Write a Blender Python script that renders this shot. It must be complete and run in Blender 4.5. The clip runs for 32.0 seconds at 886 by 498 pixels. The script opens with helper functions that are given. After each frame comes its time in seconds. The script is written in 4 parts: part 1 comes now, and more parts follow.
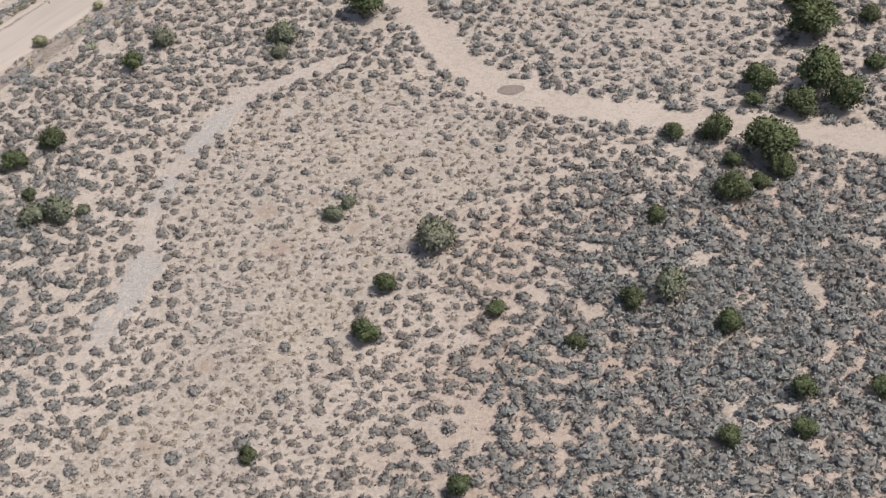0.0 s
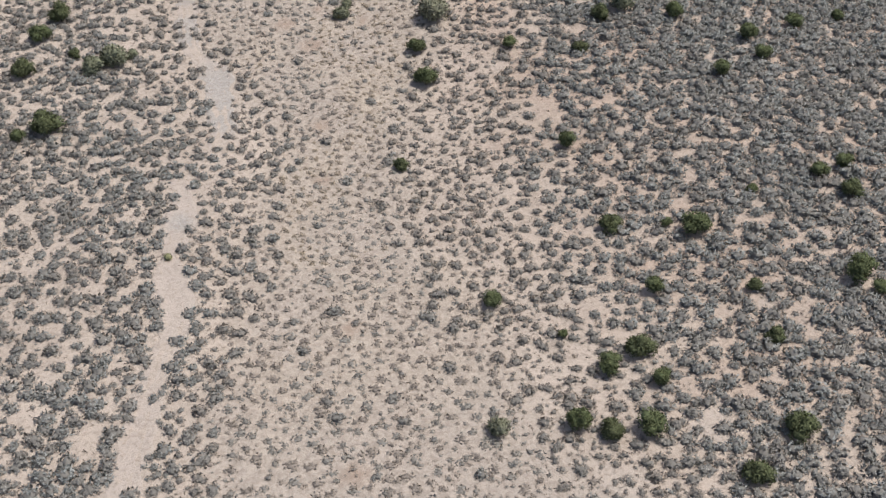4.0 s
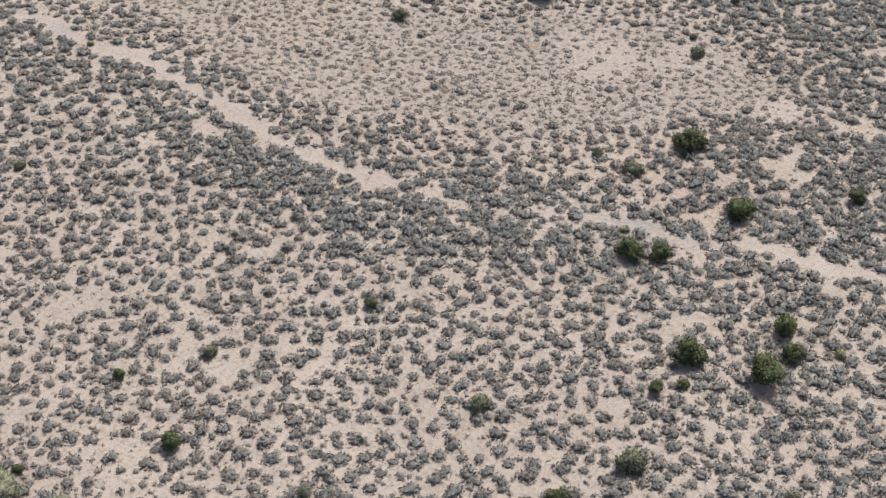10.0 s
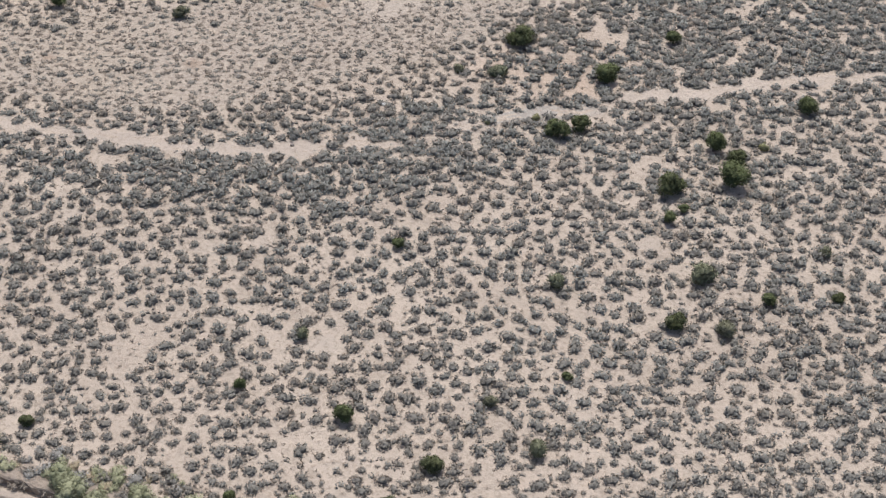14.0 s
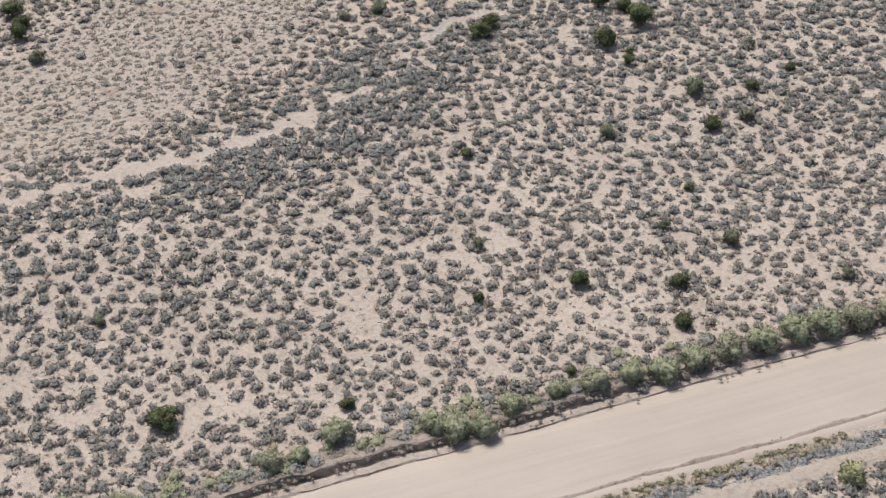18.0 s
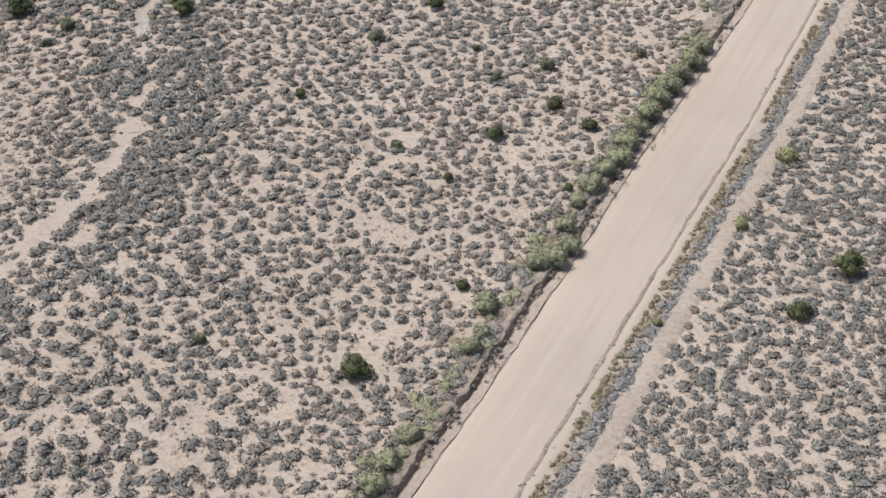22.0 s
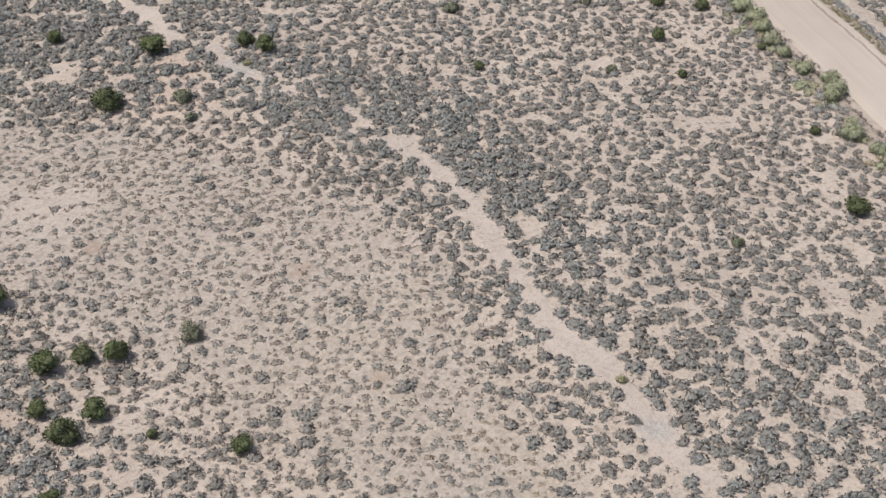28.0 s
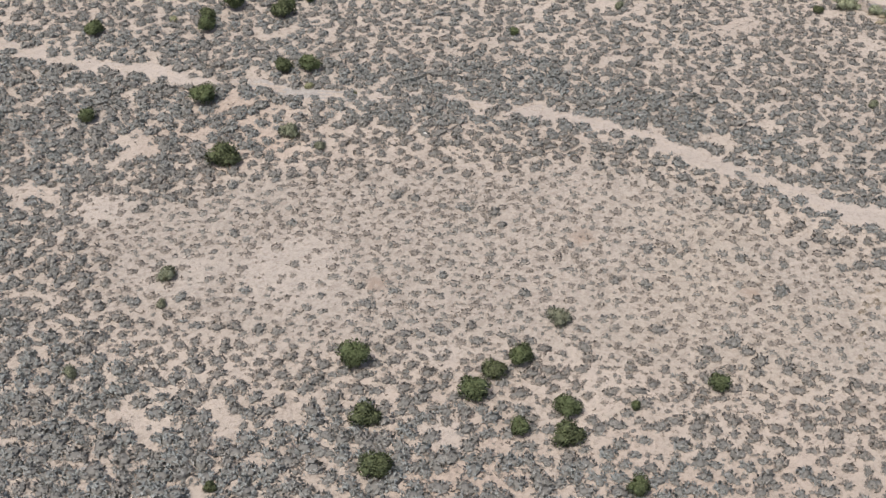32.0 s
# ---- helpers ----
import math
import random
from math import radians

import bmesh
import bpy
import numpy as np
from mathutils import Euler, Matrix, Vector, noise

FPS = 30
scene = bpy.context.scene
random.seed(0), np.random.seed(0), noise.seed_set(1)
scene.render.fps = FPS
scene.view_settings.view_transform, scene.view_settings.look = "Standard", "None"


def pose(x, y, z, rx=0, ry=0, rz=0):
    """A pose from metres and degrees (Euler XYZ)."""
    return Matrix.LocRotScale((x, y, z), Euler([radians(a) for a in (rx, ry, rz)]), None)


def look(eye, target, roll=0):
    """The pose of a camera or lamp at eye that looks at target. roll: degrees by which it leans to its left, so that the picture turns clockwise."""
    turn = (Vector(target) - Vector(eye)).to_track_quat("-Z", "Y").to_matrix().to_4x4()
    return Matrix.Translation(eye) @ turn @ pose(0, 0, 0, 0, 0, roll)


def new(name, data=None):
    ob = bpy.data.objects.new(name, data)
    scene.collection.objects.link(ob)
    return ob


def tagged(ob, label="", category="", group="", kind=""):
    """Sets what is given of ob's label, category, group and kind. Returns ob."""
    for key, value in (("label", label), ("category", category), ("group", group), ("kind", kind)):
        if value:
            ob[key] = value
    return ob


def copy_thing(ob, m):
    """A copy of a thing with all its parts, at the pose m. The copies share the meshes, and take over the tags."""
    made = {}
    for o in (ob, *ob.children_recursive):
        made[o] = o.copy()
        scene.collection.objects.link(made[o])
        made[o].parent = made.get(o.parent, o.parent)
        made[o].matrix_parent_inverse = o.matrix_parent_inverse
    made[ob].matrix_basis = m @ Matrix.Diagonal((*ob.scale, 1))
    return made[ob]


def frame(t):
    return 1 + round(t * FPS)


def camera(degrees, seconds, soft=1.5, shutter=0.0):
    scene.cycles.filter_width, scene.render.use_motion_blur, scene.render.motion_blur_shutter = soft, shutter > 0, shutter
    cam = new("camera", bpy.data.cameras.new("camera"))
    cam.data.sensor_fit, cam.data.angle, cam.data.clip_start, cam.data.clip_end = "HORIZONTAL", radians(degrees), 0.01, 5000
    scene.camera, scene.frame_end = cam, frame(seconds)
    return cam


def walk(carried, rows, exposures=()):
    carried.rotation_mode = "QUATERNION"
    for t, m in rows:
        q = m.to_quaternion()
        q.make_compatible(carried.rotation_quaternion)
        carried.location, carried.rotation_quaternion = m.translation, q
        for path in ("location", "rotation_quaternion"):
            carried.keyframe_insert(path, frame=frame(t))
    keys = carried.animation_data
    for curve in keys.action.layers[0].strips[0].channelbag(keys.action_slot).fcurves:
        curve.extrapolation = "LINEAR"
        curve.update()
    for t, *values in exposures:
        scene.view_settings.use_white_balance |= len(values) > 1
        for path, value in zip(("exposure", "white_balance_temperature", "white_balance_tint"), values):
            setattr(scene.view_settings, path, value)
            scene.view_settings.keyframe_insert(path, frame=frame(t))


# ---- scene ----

# ---- camera and its flight ----
cam = camera(36.4, 32.0, soft=1.3)
PATH = [
    (0, (43.972, -37.951, 64.131), (43.804, -36.344, 62.952), -2.0),
    (0.5, (41.004, -42.404, 64.533), (40.938, -40.798, 63.343), -1.8),
    (1, (36.787, -46.711, 64.897), (36.803, -45.112, 63.694), -1.5),
    (1.5, (31.338, -50.804, 65.375), (31.438, -49.216, 64.163), -1.3),
    (2, (25.31, -55.021, 65.61), (25.488, -53.44, 64.397), -1.2),
    (2.5, (18.441, -59.045, 65.717), (18.698, -57.475, 64.505), -1.1),
    (3, (11.037, -62.884, 65.822), (11.374, -61.328, 64.612), -1.1),
    (3.5, (3.195, -66.052, 66.189), (3.618, -64.519, 64.976), -1.0),
    (4, (-4.814, -68.821, 66.141), (-4.289, -67.319, 64.929), -0.9),
    (4.5, (-13.04, -71.184, 65.905), (-12.412, -69.72, 64.696), -0.7),
    (6.5, (-46.074, -73.412, 66.525), (-45.065, -72.191, 65.303), -0.8),
    (7, (-54.38, -71.634, 66.686), (-53.273, -70.509, 65.456), -0.1),
    (7.5, (-62.327, -69.317, 66.327), (-61.135, -68.285, 65.096), 0.2),
    (8, (-70.421, -67.326, 65.669), (-69.152, -66.378, 64.448), 0.1),
    (8.5, (-78.096, -64.812, 65.366), (-76.761, -63.954, 64.15), -0.1),
    (9, (-84.98, -61.81, 65.804), (-83.594, -61.046, 64.581), -0.7),
    (9.5, (-90.881, -58.515, 65.974), (-89.44, -57.857, 64.754), -0.5),
    (10, (-95.457, -54.791, 66.059), (-93.972, -54.242, 64.837), -0.3),
    (10.5, (-99.197, -51.25, 65.823), (-97.674, -50.806, 64.604), -0.4),
    (11, (-101.963, -47.524, 65.777), (-100.413, -47.186, 64.559), -0.5),
    (11.5, (-104.193, -43.006, 65.796), (-102.624, -42.783, 64.576), -0.6),
    (12, (-106.079, -37.255, 65.859), (-104.499, -37.142, 64.637), -0.8),
    (12.5, (-107.454, -30.596, 65.813), (-105.87, -30.59, 64.591), -1.0),
    (13, (-108.474, -23.146, 65.919), (-106.895, -23.252, 64.697), -1.0),
    (13.5, (-108.939, -15.42, 65.875), (-107.369, -15.637, 64.654), -1.0),
    (14, (-108.575, -7.414, 65.824), (-107.026, -7.743, 64.603), -0.9),
    (14.5, (-107.764, 0.419, 65.71), (-106.241, -0.016, 64.49), -1.1),
    (16.5, (-99.691, 31.001, 65.275), (-98.349, 30.156, 64.056), -1.8),
    (17, (-96.333, 38.559, 65.384), (-95.06, 37.616, 64.164), -1.9),
    (17.5, (-92.293, 45.856, 65.535), (-91.116, 44.8, 64.31), -1.8),
    (18, (-87.784, 52.66, 65.871), (-86.719, 51.496, 64.642), -1.9),
    (18.5, (-82.496, 59.208, 66.173), (-81.557, 57.945, 64.939), -1.7),
    (19, (-76.593, 65.309, 66.105), (-75.789, 63.956, 64.872), -1.5),
    (19.5, (-70.138, 70.833, 66.001), (-69.476, 69.404, 64.768), -1.3),
    (20, (-63.421, 75.499, 66.093), (-62.906, 74.013, 64.858), -1.3),
    (20.5, (-56.242, 79.585, 66.116), (-55.884, 78.054, 64.881), -1.2),
    (21, (-48.799, 83.025, 65.984), (-48.577, 81.466, 64.751), -1.2),
    (21.5, (-40.878, 85.917, 66.141), (-40.805, 84.344, 64.908), -1.0),
    (22, (-32.676, 87.781, 66.161), (-32.723, 86.208, 64.927), -1.0),
    (22.5, (-24.327, 88.892, 66.013), (-24.493, 87.326, 64.78), -0.9),
    (23, (-16.077, 89.475, 65.919), (-16.357, 87.925, 64.687), -0.9),
    (23.5, (-7.99, 89.219, 65.772), (-8.382, 87.693, 64.541), -0.9),
    (24, (0.063, 88.521, 65.745), (-0.438, 87.028, 64.513), -0.9),
    (24.5, (8.183, 86.792, 65.637), (7.572, 85.342, 64.402), -0.7),
    (26.5, (39.863, 75.436, 64.86), (38.938, 74.146, 63.643), -0.1),
    (27, (47.2, 71.274, 64.631), (46.2, 70.042, 63.414), -0.2),
    (27.5, (53.292, 66.209, 64.401), (52.245, 65.014, 63.185), -0.3),
    (28, (57.395, 60.212, 64.261), (56.32, 59.037, 63.051), -0.5),
    (28.5, (61.463, 54.326, 64.726), (60.364, 53.178, 63.511), -0.9),
    (29, (66.24, 48.146, 65.118), (65.105, 47.039, 63.899), -0.9),
    (29.5, (71.629, 41.655, 65.417), (70.414, 40.641, 64.194), -0.8),
    (30, (77.11, 35.019, 65.569), (75.82, 34.105, 64.344), -0.7),
    (30.5, (82.889, 27.983, 65.595), (81.524, 27.181, 64.373), -0.1),
    (31, (87.911, 21.082, 65.345), (86.484, 20.39, 64.126), -0.0),
    (31.5, (92.362, 13.993, 64.94), (90.883, 13.415, 63.725), -0.1),
    (32, (96.215, 6.679, 64.574), (94.692, 6.215, 63.363), -0.1),
]
walk(cam, [(t, look(eye, target, roll)) for t, eye, target, roll in PATH])

# ---- light: clear midday sun from the east ----
SUN_UP, SUN_FROM = 65.0, -18.0      # degrees above the horizon; degrees from +x towards +y
world = bpy.data.worlds.new("world")
scene.world = world
world.use_nodes = True
wn = world.node_tree.nodes
sky = wn.new("ShaderNodeTexSky")
sky.sky_type, sky.sun_disc = "NISHITA", False
sky.sun_elevation, sky.sun_rotation = radians(SUN_UP), radians(90 - SUN_FROM)
sky.air_density, sky.dust_density = 0.8, 3.0
wn["Background"].inputs["Strength"].default_value = 0.14
world.node_tree.links.new(sky.outputs["Color"], wn["Background"].inputs["Color"])
sun = new("sun", bpy.data.lights.new("sun", "SUN"))
sun.data.energy, sun.data.angle, sun.data.color = 3.7, radians(0.6), (1.0, 0.97, 0.93)
sx = math.cos(radians(SUN_UP)) * math.cos(radians(SUN_FROM))
sy = math.cos(radians(SUN_UP)) * math.sin(radians(SUN_FROM))
sun.matrix_world = look((200 * sx, 200 * sy, 200 * math.sin(radians(SUN_UP))), (0, 0, 0))
scene.view_settings.exposure = -0.17


# ---- materials ----
def node_kit(name):
    m = bpy.data.materials.new(name)
    m.use_nodes = True
    nt = m.node_tree
    return m, nt.nodes, nt.links, nt.nodes["Principled BSDF"]


def noise_node(nodes, links, where, scale, detail=4.0, rough=0.6):
    n = nodes.new("ShaderNodeTexNoise")
    n.inputs["Scale"].default_value = scale
    n.inputs["Detail"].default_value = detail
    n.inputs["Roughness"].default_value = rough
    links.new(where, n.inputs["Vector"])
    return n.outputs["Fac"]


def mapped(nodes, links, value, a, b, c=0.0, d=1.0):
    n = nodes.new("ShaderNodeMapRange")
    for key, v in (("From Min", a), ("From Max", b), ("To Min", c), ("To Max", d)):
        n.inputs[key].default_value = v
    links.new(value, n.inputs["Value"])
    return n.outputs["Result"]


def blend(nodes, links, fac, a, b, mode="MIX"):
    n = nodes.new("ShaderNodeMix")
    n.data_type, n.blend_type = "RGBA", mode
    for slot, v in ((0, fac), (6, a), (7, b)):
        if isinstance(v, (tuple, list)):
            n.inputs[slot].default_value = (*v, 1.0)
        elif isinstance(v, (int, float)):
            n.inputs[slot].default_value = v
        else:
            links.new(v, n.inputs[slot])
    return n.outputs[2]


def bumped(nodes, links, shader, height, strength, distance):
    b = nodes.new("ShaderNodeBump")
    b.inputs["Strength"].default_value, b.inputs["Distance"].default_value = strength, distance
    links.new(height, b.inputs["Height"])
    links.new(b.outputs["Normal"], shader.inputs["Normal"])


def attribute(nodes, name):
    n = nodes.new("ShaderNodeAttribute")
    n.attribute_name = name
    return n.outputs["Fac"]


def soil(name, base, light, dark, zones=False, gravel=False):
    """Sandy soil with grit, litter and stains; zones: takes the kinds of soil from the mesh."""
    m, nodes, links, shader = node_kit(name)
    pos = nodes.new("ShaderNodeNewGeometry").outputs["Position"]
    big = noise_node(nodes, links, pos, 0.11, 5)
    mid = noise_node(nodes, links, pos, 0.75, 5)
    grit = noise_node(nodes, links, pos, 6.0, 5, 0.7)
    fine = noise_node(nodes, links, pos, 26.0, 3, 0.7)
    col = blend(nodes, links, mapped(nodes, links, big, 0.35, 0.65), base, light)
    col = blend(nodes, links, mapped(nodes, links, mid, 0.5, 0.75, 0, 0.45), col, dark)
    if zones:
        col = blend(nodes, links, mapped(nodes, links, attribute(nodes, "red"), 0, 1, 0, 0.75), col, (0.47, 0.345, 0.265))
        dry = blend(nodes, links, mapped(nodes, links, noise_node(nodes, links, pos, 1.6, 4), 0.35, 0.65), (0.425, 0.362, 0.303), (0.505, 0.435, 0.368))
        col = blend(nodes, links, mapped(nodes, links, attribute(nodes, "grass"), 0, 1, 0, 0.6), col, dry)
        crust = noise_node(nodes, links, pos, 1.9, 6, 0.7)
        mottle = blend(nodes, links, mapped(nodes, links, crust, 0.46, 0.60), (0.435, 0.375, 0.32), (0.315, 0.270, 0.226))
        col = blend(nodes, links, mapped(nodes, links, attribute(nodes, "grass"), 0, 1, 0, 0.75), col, mottle)
        straw = noise_node(nodes, links, pos, 1.1, 5, 0.7)
        straw = blend(nodes, links, mapped(nodes, links, straw, 0.40, 0.62), (0.40, 0.325, 0.24), (0.53, 0.445, 0.34))
        col = blend(nodes, links, mapped(nodes, links, attribute(nodes, "straw"), 0, 1, 0, 0.36), col, straw)
        col = blend(nodes, links, mapped(nodes, links, attribute(nodes, "rust"), 0, 1, 0, 0.75), col, (0.335, 0.245, 0.185))
        col = blend(nodes, links, mapped(nodes, links, attribute(nodes, "pale"), 0, 1, 0, 0.55), col, (0.52, 0.455, 0.395))
        litter = mapped(nodes, links, noise_node(nodes, links, pos, 3.2, 5, 0.75), 0.55, 0.72, 0, 0.35)
        col = blend(nodes, links, litter, col, (0.27, 0.22, 0.18))
    if gravel:
        pebbles = blend(nodes, links, mapped(nodes, links, noise_node(nodes, links, pos, 5.0, 4, 0.8), 0.40, 0.62), (0.30, 0.285, 0.262), (0.45, 0.43, 0.40))
        col = blend(nodes, links, mapped(nodes, links, attribute(nodes, "gravel"), 0, 1, 0, 0.75), col, pebbles)
    col = blend(nodes, links, mapped(nodes, links, grit, 0.55, 0.8, 0, 0.4), col, dark)
    col = blend(nodes, links, mapped(nodes, links, fine, 0.55, 0.75, 0, 0.3), col, light)
    crumbs = noise_node(nodes, links, pos, 2.6, 5, 0.75)
    col = blend(nodes, links, mapped(nodes, links, crumbs, 0.52, 0.60, 0, 0.6), col, dark)
    col = blend(nodes, links, mapped(nodes, links, crumbs, 0.48, 0.38, 0, 0.5), col, light)
    links.new(col, shader.inputs["Base Color"])
    shader.inputs["Roughness"].default_value = 0.95
    shader.inputs["Specular IOR Level"].default_value = 0.15
    bumped(nodes, links, shader, crumbs, 0.75, 0.22)
    return m


def foliage(name, low, high, tip, withered, rough=0.75):
    """Leaves: each plant has its own tone, each spray a small difference."""
    m, nodes, links, shader = node_kit(name)
    geo = nodes.new("ShaderNodeNewGeometry")
    pos = geo.outputs["Position"]
    tone = attribute(nodes, "tone")
    fresh = attribute(nodes, "fresh")
    col = blend(nodes, links, tone, low, high)
    col = blend(nodes, links, mapped(nodes, links, tone, 0.30, 0.12, 0, 0.8), col, withered)
    col = blend(nodes, links, mapped(nodes, links, fresh, 0.3, 1.0, 0, 0.8), col, tip)
    n = noise_node(nodes, links, pos, 7.0, 3, 0.7)
    col = blend(nodes, links, mapped(nodes, links, n, 0.42, 0.66, 0, 0.45), col, tip)
    n = noise_node(nodes, links, pos, 1.3, 3, 0.6)
    col = blend(nodes, links, mapped(nodes, links, n, 0.5, 0.72, 0, 0.28), col, withered)
    brown = blend(nodes, links, mapped(nodes, links, fresh, 0.0, 1.0), [1.0 * v for v in withered], [1.45 * v for v in withered])
    col = blend(nodes, links, mapped(nodes, links, attribute(nodes, "dry"), 0, 1, 0, 0.9), col, brown)
    col = blend(nodes, links, mapped(nodes, links, fresh, -0.4, -0.6, 0, 1), col, [0.47 * (v + w) for v, w in zip(withered, low)])   # bare twigs inside
    links.new(col, shader.inputs["Base Color"])
    shader.inputs["Roughness"].default_value = rough
    shader.inputs["Specular IOR Level"].default_value = 0.2
    thin = nodes.new("ShaderNodeBsdfTranslucent")
    links.new(col, thin.inputs["Color"])
    both = nodes.new("ShaderNodeMixShader")
    both.inputs[0].default_value = 0.12
    links.new(shader.outputs["BSDF"], both.inputs[1])
    links.new(thin.outputs["BSDF"], both.inputs[2])
    links.new(both.outputs["Shader"], nodes["Material Output"].inputs["Surface"])
    return m


def bark(name, a, b):
    m, nodes, links, shader = node_kit(name)
    pos = nodes.new("ShaderNodeNewGeometry").outputs["Position"]
    n = noise_node(nodes, links, pos, 9.0, 5, 0.7)
    links.new(blend(nodes, links, n, a, b), shader.inputs["Base Color"])
    shader.inputs["Roughness"].default_value = 0.9
    bumped(nodes, links, shader, n, 0.6, 0.02)
    return m


MAT_GROUND = soil("sandy_soil", (0.458, 0.384, 0.320), (0.528, 0.448, 0.376), (0.318, 0.265, 0.217), zones=True)
MAT_TRAIL = soil("trail_sand", (0.455, 0.388, 0.332), (0.515, 0.442, 0.38), (0.36, 0.30, 0.252), gravel=True)
MAT_TRACK = soil("track_sand", (0.46, 0.385, 0.32), (0.52, 0.44, 0.37), (0.37, 0.305, 0.25))
MAT_BANK = soil("cut_bank_soil", (0.30, 0.250, 0.207), (0.385, 0.325, 0.272), (0.18, 0.145, 0.118))
MAT_VERGE = soil("verge_soil", (0.40, 0.338, 0.283), (0.47, 0.402, 0.338), (0.29, 0.24, 0.198))
MAT_SHELF = soil("shelf_soil", (0.405, 0.340, 0.286), (0.46, 0.388, 0.328), (0.32, 0.264, 0.22))
MAT_DAMP = soil("damp_soil", (0.25, 0.205, 0.17), (0.29, 0.24, 0.20), (0.20, 0.165, 0.14))
MAT_SAGE = foliage("sage_leaves", (0.206, 0.213, 0.199), (0.268, 0.278, 0.263), (0.395, 0.405, 0.385), (0.262, 0.230, 0.198))
MAT_DRY = foliage("dry_tuft", (0.330, 0.272, 0.204), (0.395, 0.330, 0.250), (0.460, 0.390, 0.302), (0.310, 0.255, 0.195))
MAT_FIELD = foliage("field_brush_leaves", (0.285, 0.247, 0.210), (0.345, 0.301, 0.258), (0.410, 0.362, 0.312), (0.275, 0.236, 0.200))
MAT_FIELD_GREY = foliage("field_grey_leaves", (0.268, 0.255, 0.228), (0.320, 0.306, 0.275), (0.385, 0.370, 0.332), (0.268, 0.240, 0.206))
MAT_DITCH = foliage("ditch_leaves", (0.300, 0.298, 0.286), (0.360, 0.358, 0.345), (0.430, 0.428, 0.412), (0.320, 0.298, 0.266))
MAT_DEAD = foliage("bleached_twigs", (0.46, 0.44, 0.41), (0.53, 0.51, 0.48), (0.64, 0.62, 0.59), (0.46, 0.43, 0.39))
MAT_LITTER = foliage("dark_litter", (0.20, 0.165, 0.135), (0.27, 0.225, 0.185), (0.36, 0.305, 0.255), (0.20, 0.165, 0.14))
MAT_JUNIPER = foliage("juniper_leaves", (0.084, 0.104, 0.050), (0.120, 0.146, 0.066), (0.200, 0.228, 0.110), (0.098, 0.104, 0.056))
MAT_OLIVE = foliage("olive_leaves", (0.185, 0.20, 0.13), (0.23, 0.245, 0.16), (0.33, 0.34, 0.23), (0.21, 0.20, 0.15))
MAT_PALE = foliage("pale_leaves", (0.315, 0.335, 0.205), (0.375, 0.392, 0.250), (0.440, 0.452, 0.310), (0.355, 0.340, 0.235))
MAT_YELLOW = foliage("yellow_leaves", (0.290, 0.292, 0.155), (0.345, 0.345, 0.185), (0.420, 0.410, 0.250), (0.310, 0.295, 0.170))
MAT_WEED = foliage("weed_leaves", (0.26, 0.243, 0.155), (0.32, 0.297, 0.19), (0.40, 0.37, 0.25), (0.32, 0.275, 0.185))
MAT_STRAW = foliage("straw", (0.400, 0.340, 0.235), (0.470, 0.405, 0.285), (0.540, 0.470, 0.350), (0.390, 0.320, 0.230))
MAT_BARK = bark("grey_bark", (0.10, 0.08, 0.065), (0.20, 0.17, 0.14))
MAT_DEADWOOD = bark("weathered_wood", (0.17, 0.145, 0.125), (0.34, 0.31, 0.28))
MAT_DARK_STONE = bark("dark_stone", (0.16, 0.14, 0.125), (0.25, 0.22, 0.20))
MAT_STONE = bark("white_stone", (0.62, 0.60, 0.56), (0.74, 0.72, 0.68))


def road_material():
    """Graded sandy road with wheel lines that run along it."""
    m, nodes, links, shader = node_kit("graded_road_sand")
    pos = nodes.new("ShaderNodeNewGeometry").outputs["Position"]
    turn = nodes.new("ShaderNodeMapping")
    turn.vector_type = "TEXTURE"
    turn.inputs["Rotation"].default_value = (0, 0, radians(ROAD_TURN))
    turn.inputs["Scale"].default_value = (22.0, 0.8, 1.0)
    links.new(pos, turn.inputs["Vector"])
    along = noise_node(nodes, links, turn.outputs["Vector"], 1.0, 5, 0.55)
    big = noise_node(nodes, links, pos, 0.09, 4)
    grit = noise_node(nodes, links, pos, 9.0, 4, 0.7)
    col = blend(nodes, links, mapped(nodes, links, big, 0.35, 0.65), (0.42, 0.36, 0.305), (0.455, 0.39, 0.33))
    col = blend(nodes, links, mapped(nodes, links, along, 0.50, 0.66, 0, 0.45), col, (0.385, 0.325, 0.275))
    col = blend(nodes, links, mapped(nodes, links, along, 0.46, 0.32, 0, 0.4), col, (0.49, 0.425, 0.36))
    col = blend(nodes, links, mapped(nodes, links, grit, 0.55, 0.8, 0, 0.3), col, (0.40, 0.32, 0.255))
    links.new(col, shader.inputs["Base Color"])
    shader.inputs["Roughness"].default_value = 0.92
    shader.inputs["Specular IOR Level"].default_value = 0.2
    bumped(nodes, links, shader, grit, 0.35, 0.03)
    return m


# ---- the plan ----
def lattice(ix, iy, seed):
    h = np.sin(ix * 127.1 + iy * 311.7 + seed * 74.7) * 43758.5453
    return h - np.floor(h)


def speckle(x, y, size, seed=0):
    """Smooth random values from 0 to 1, of the given grain in metres."""
    u, v = np.asarray(x, float) / size, np.asarray(y, float) / size
    i, j = np.floor(u), np.floor(v)
    a, b = u - i, v - j
    a, b = a * a * (3 - 2 * a), b * b * (3 - 2 * b)
    low = lattice(i, j, seed) * (1 - a) + lattice(i + 1, j, seed) * a
    high = lattice(i, j + 1, seed) * (1 - a) + lattice(i + 1, j + 1, seed) * a
    return low * (1 - b) + high * b


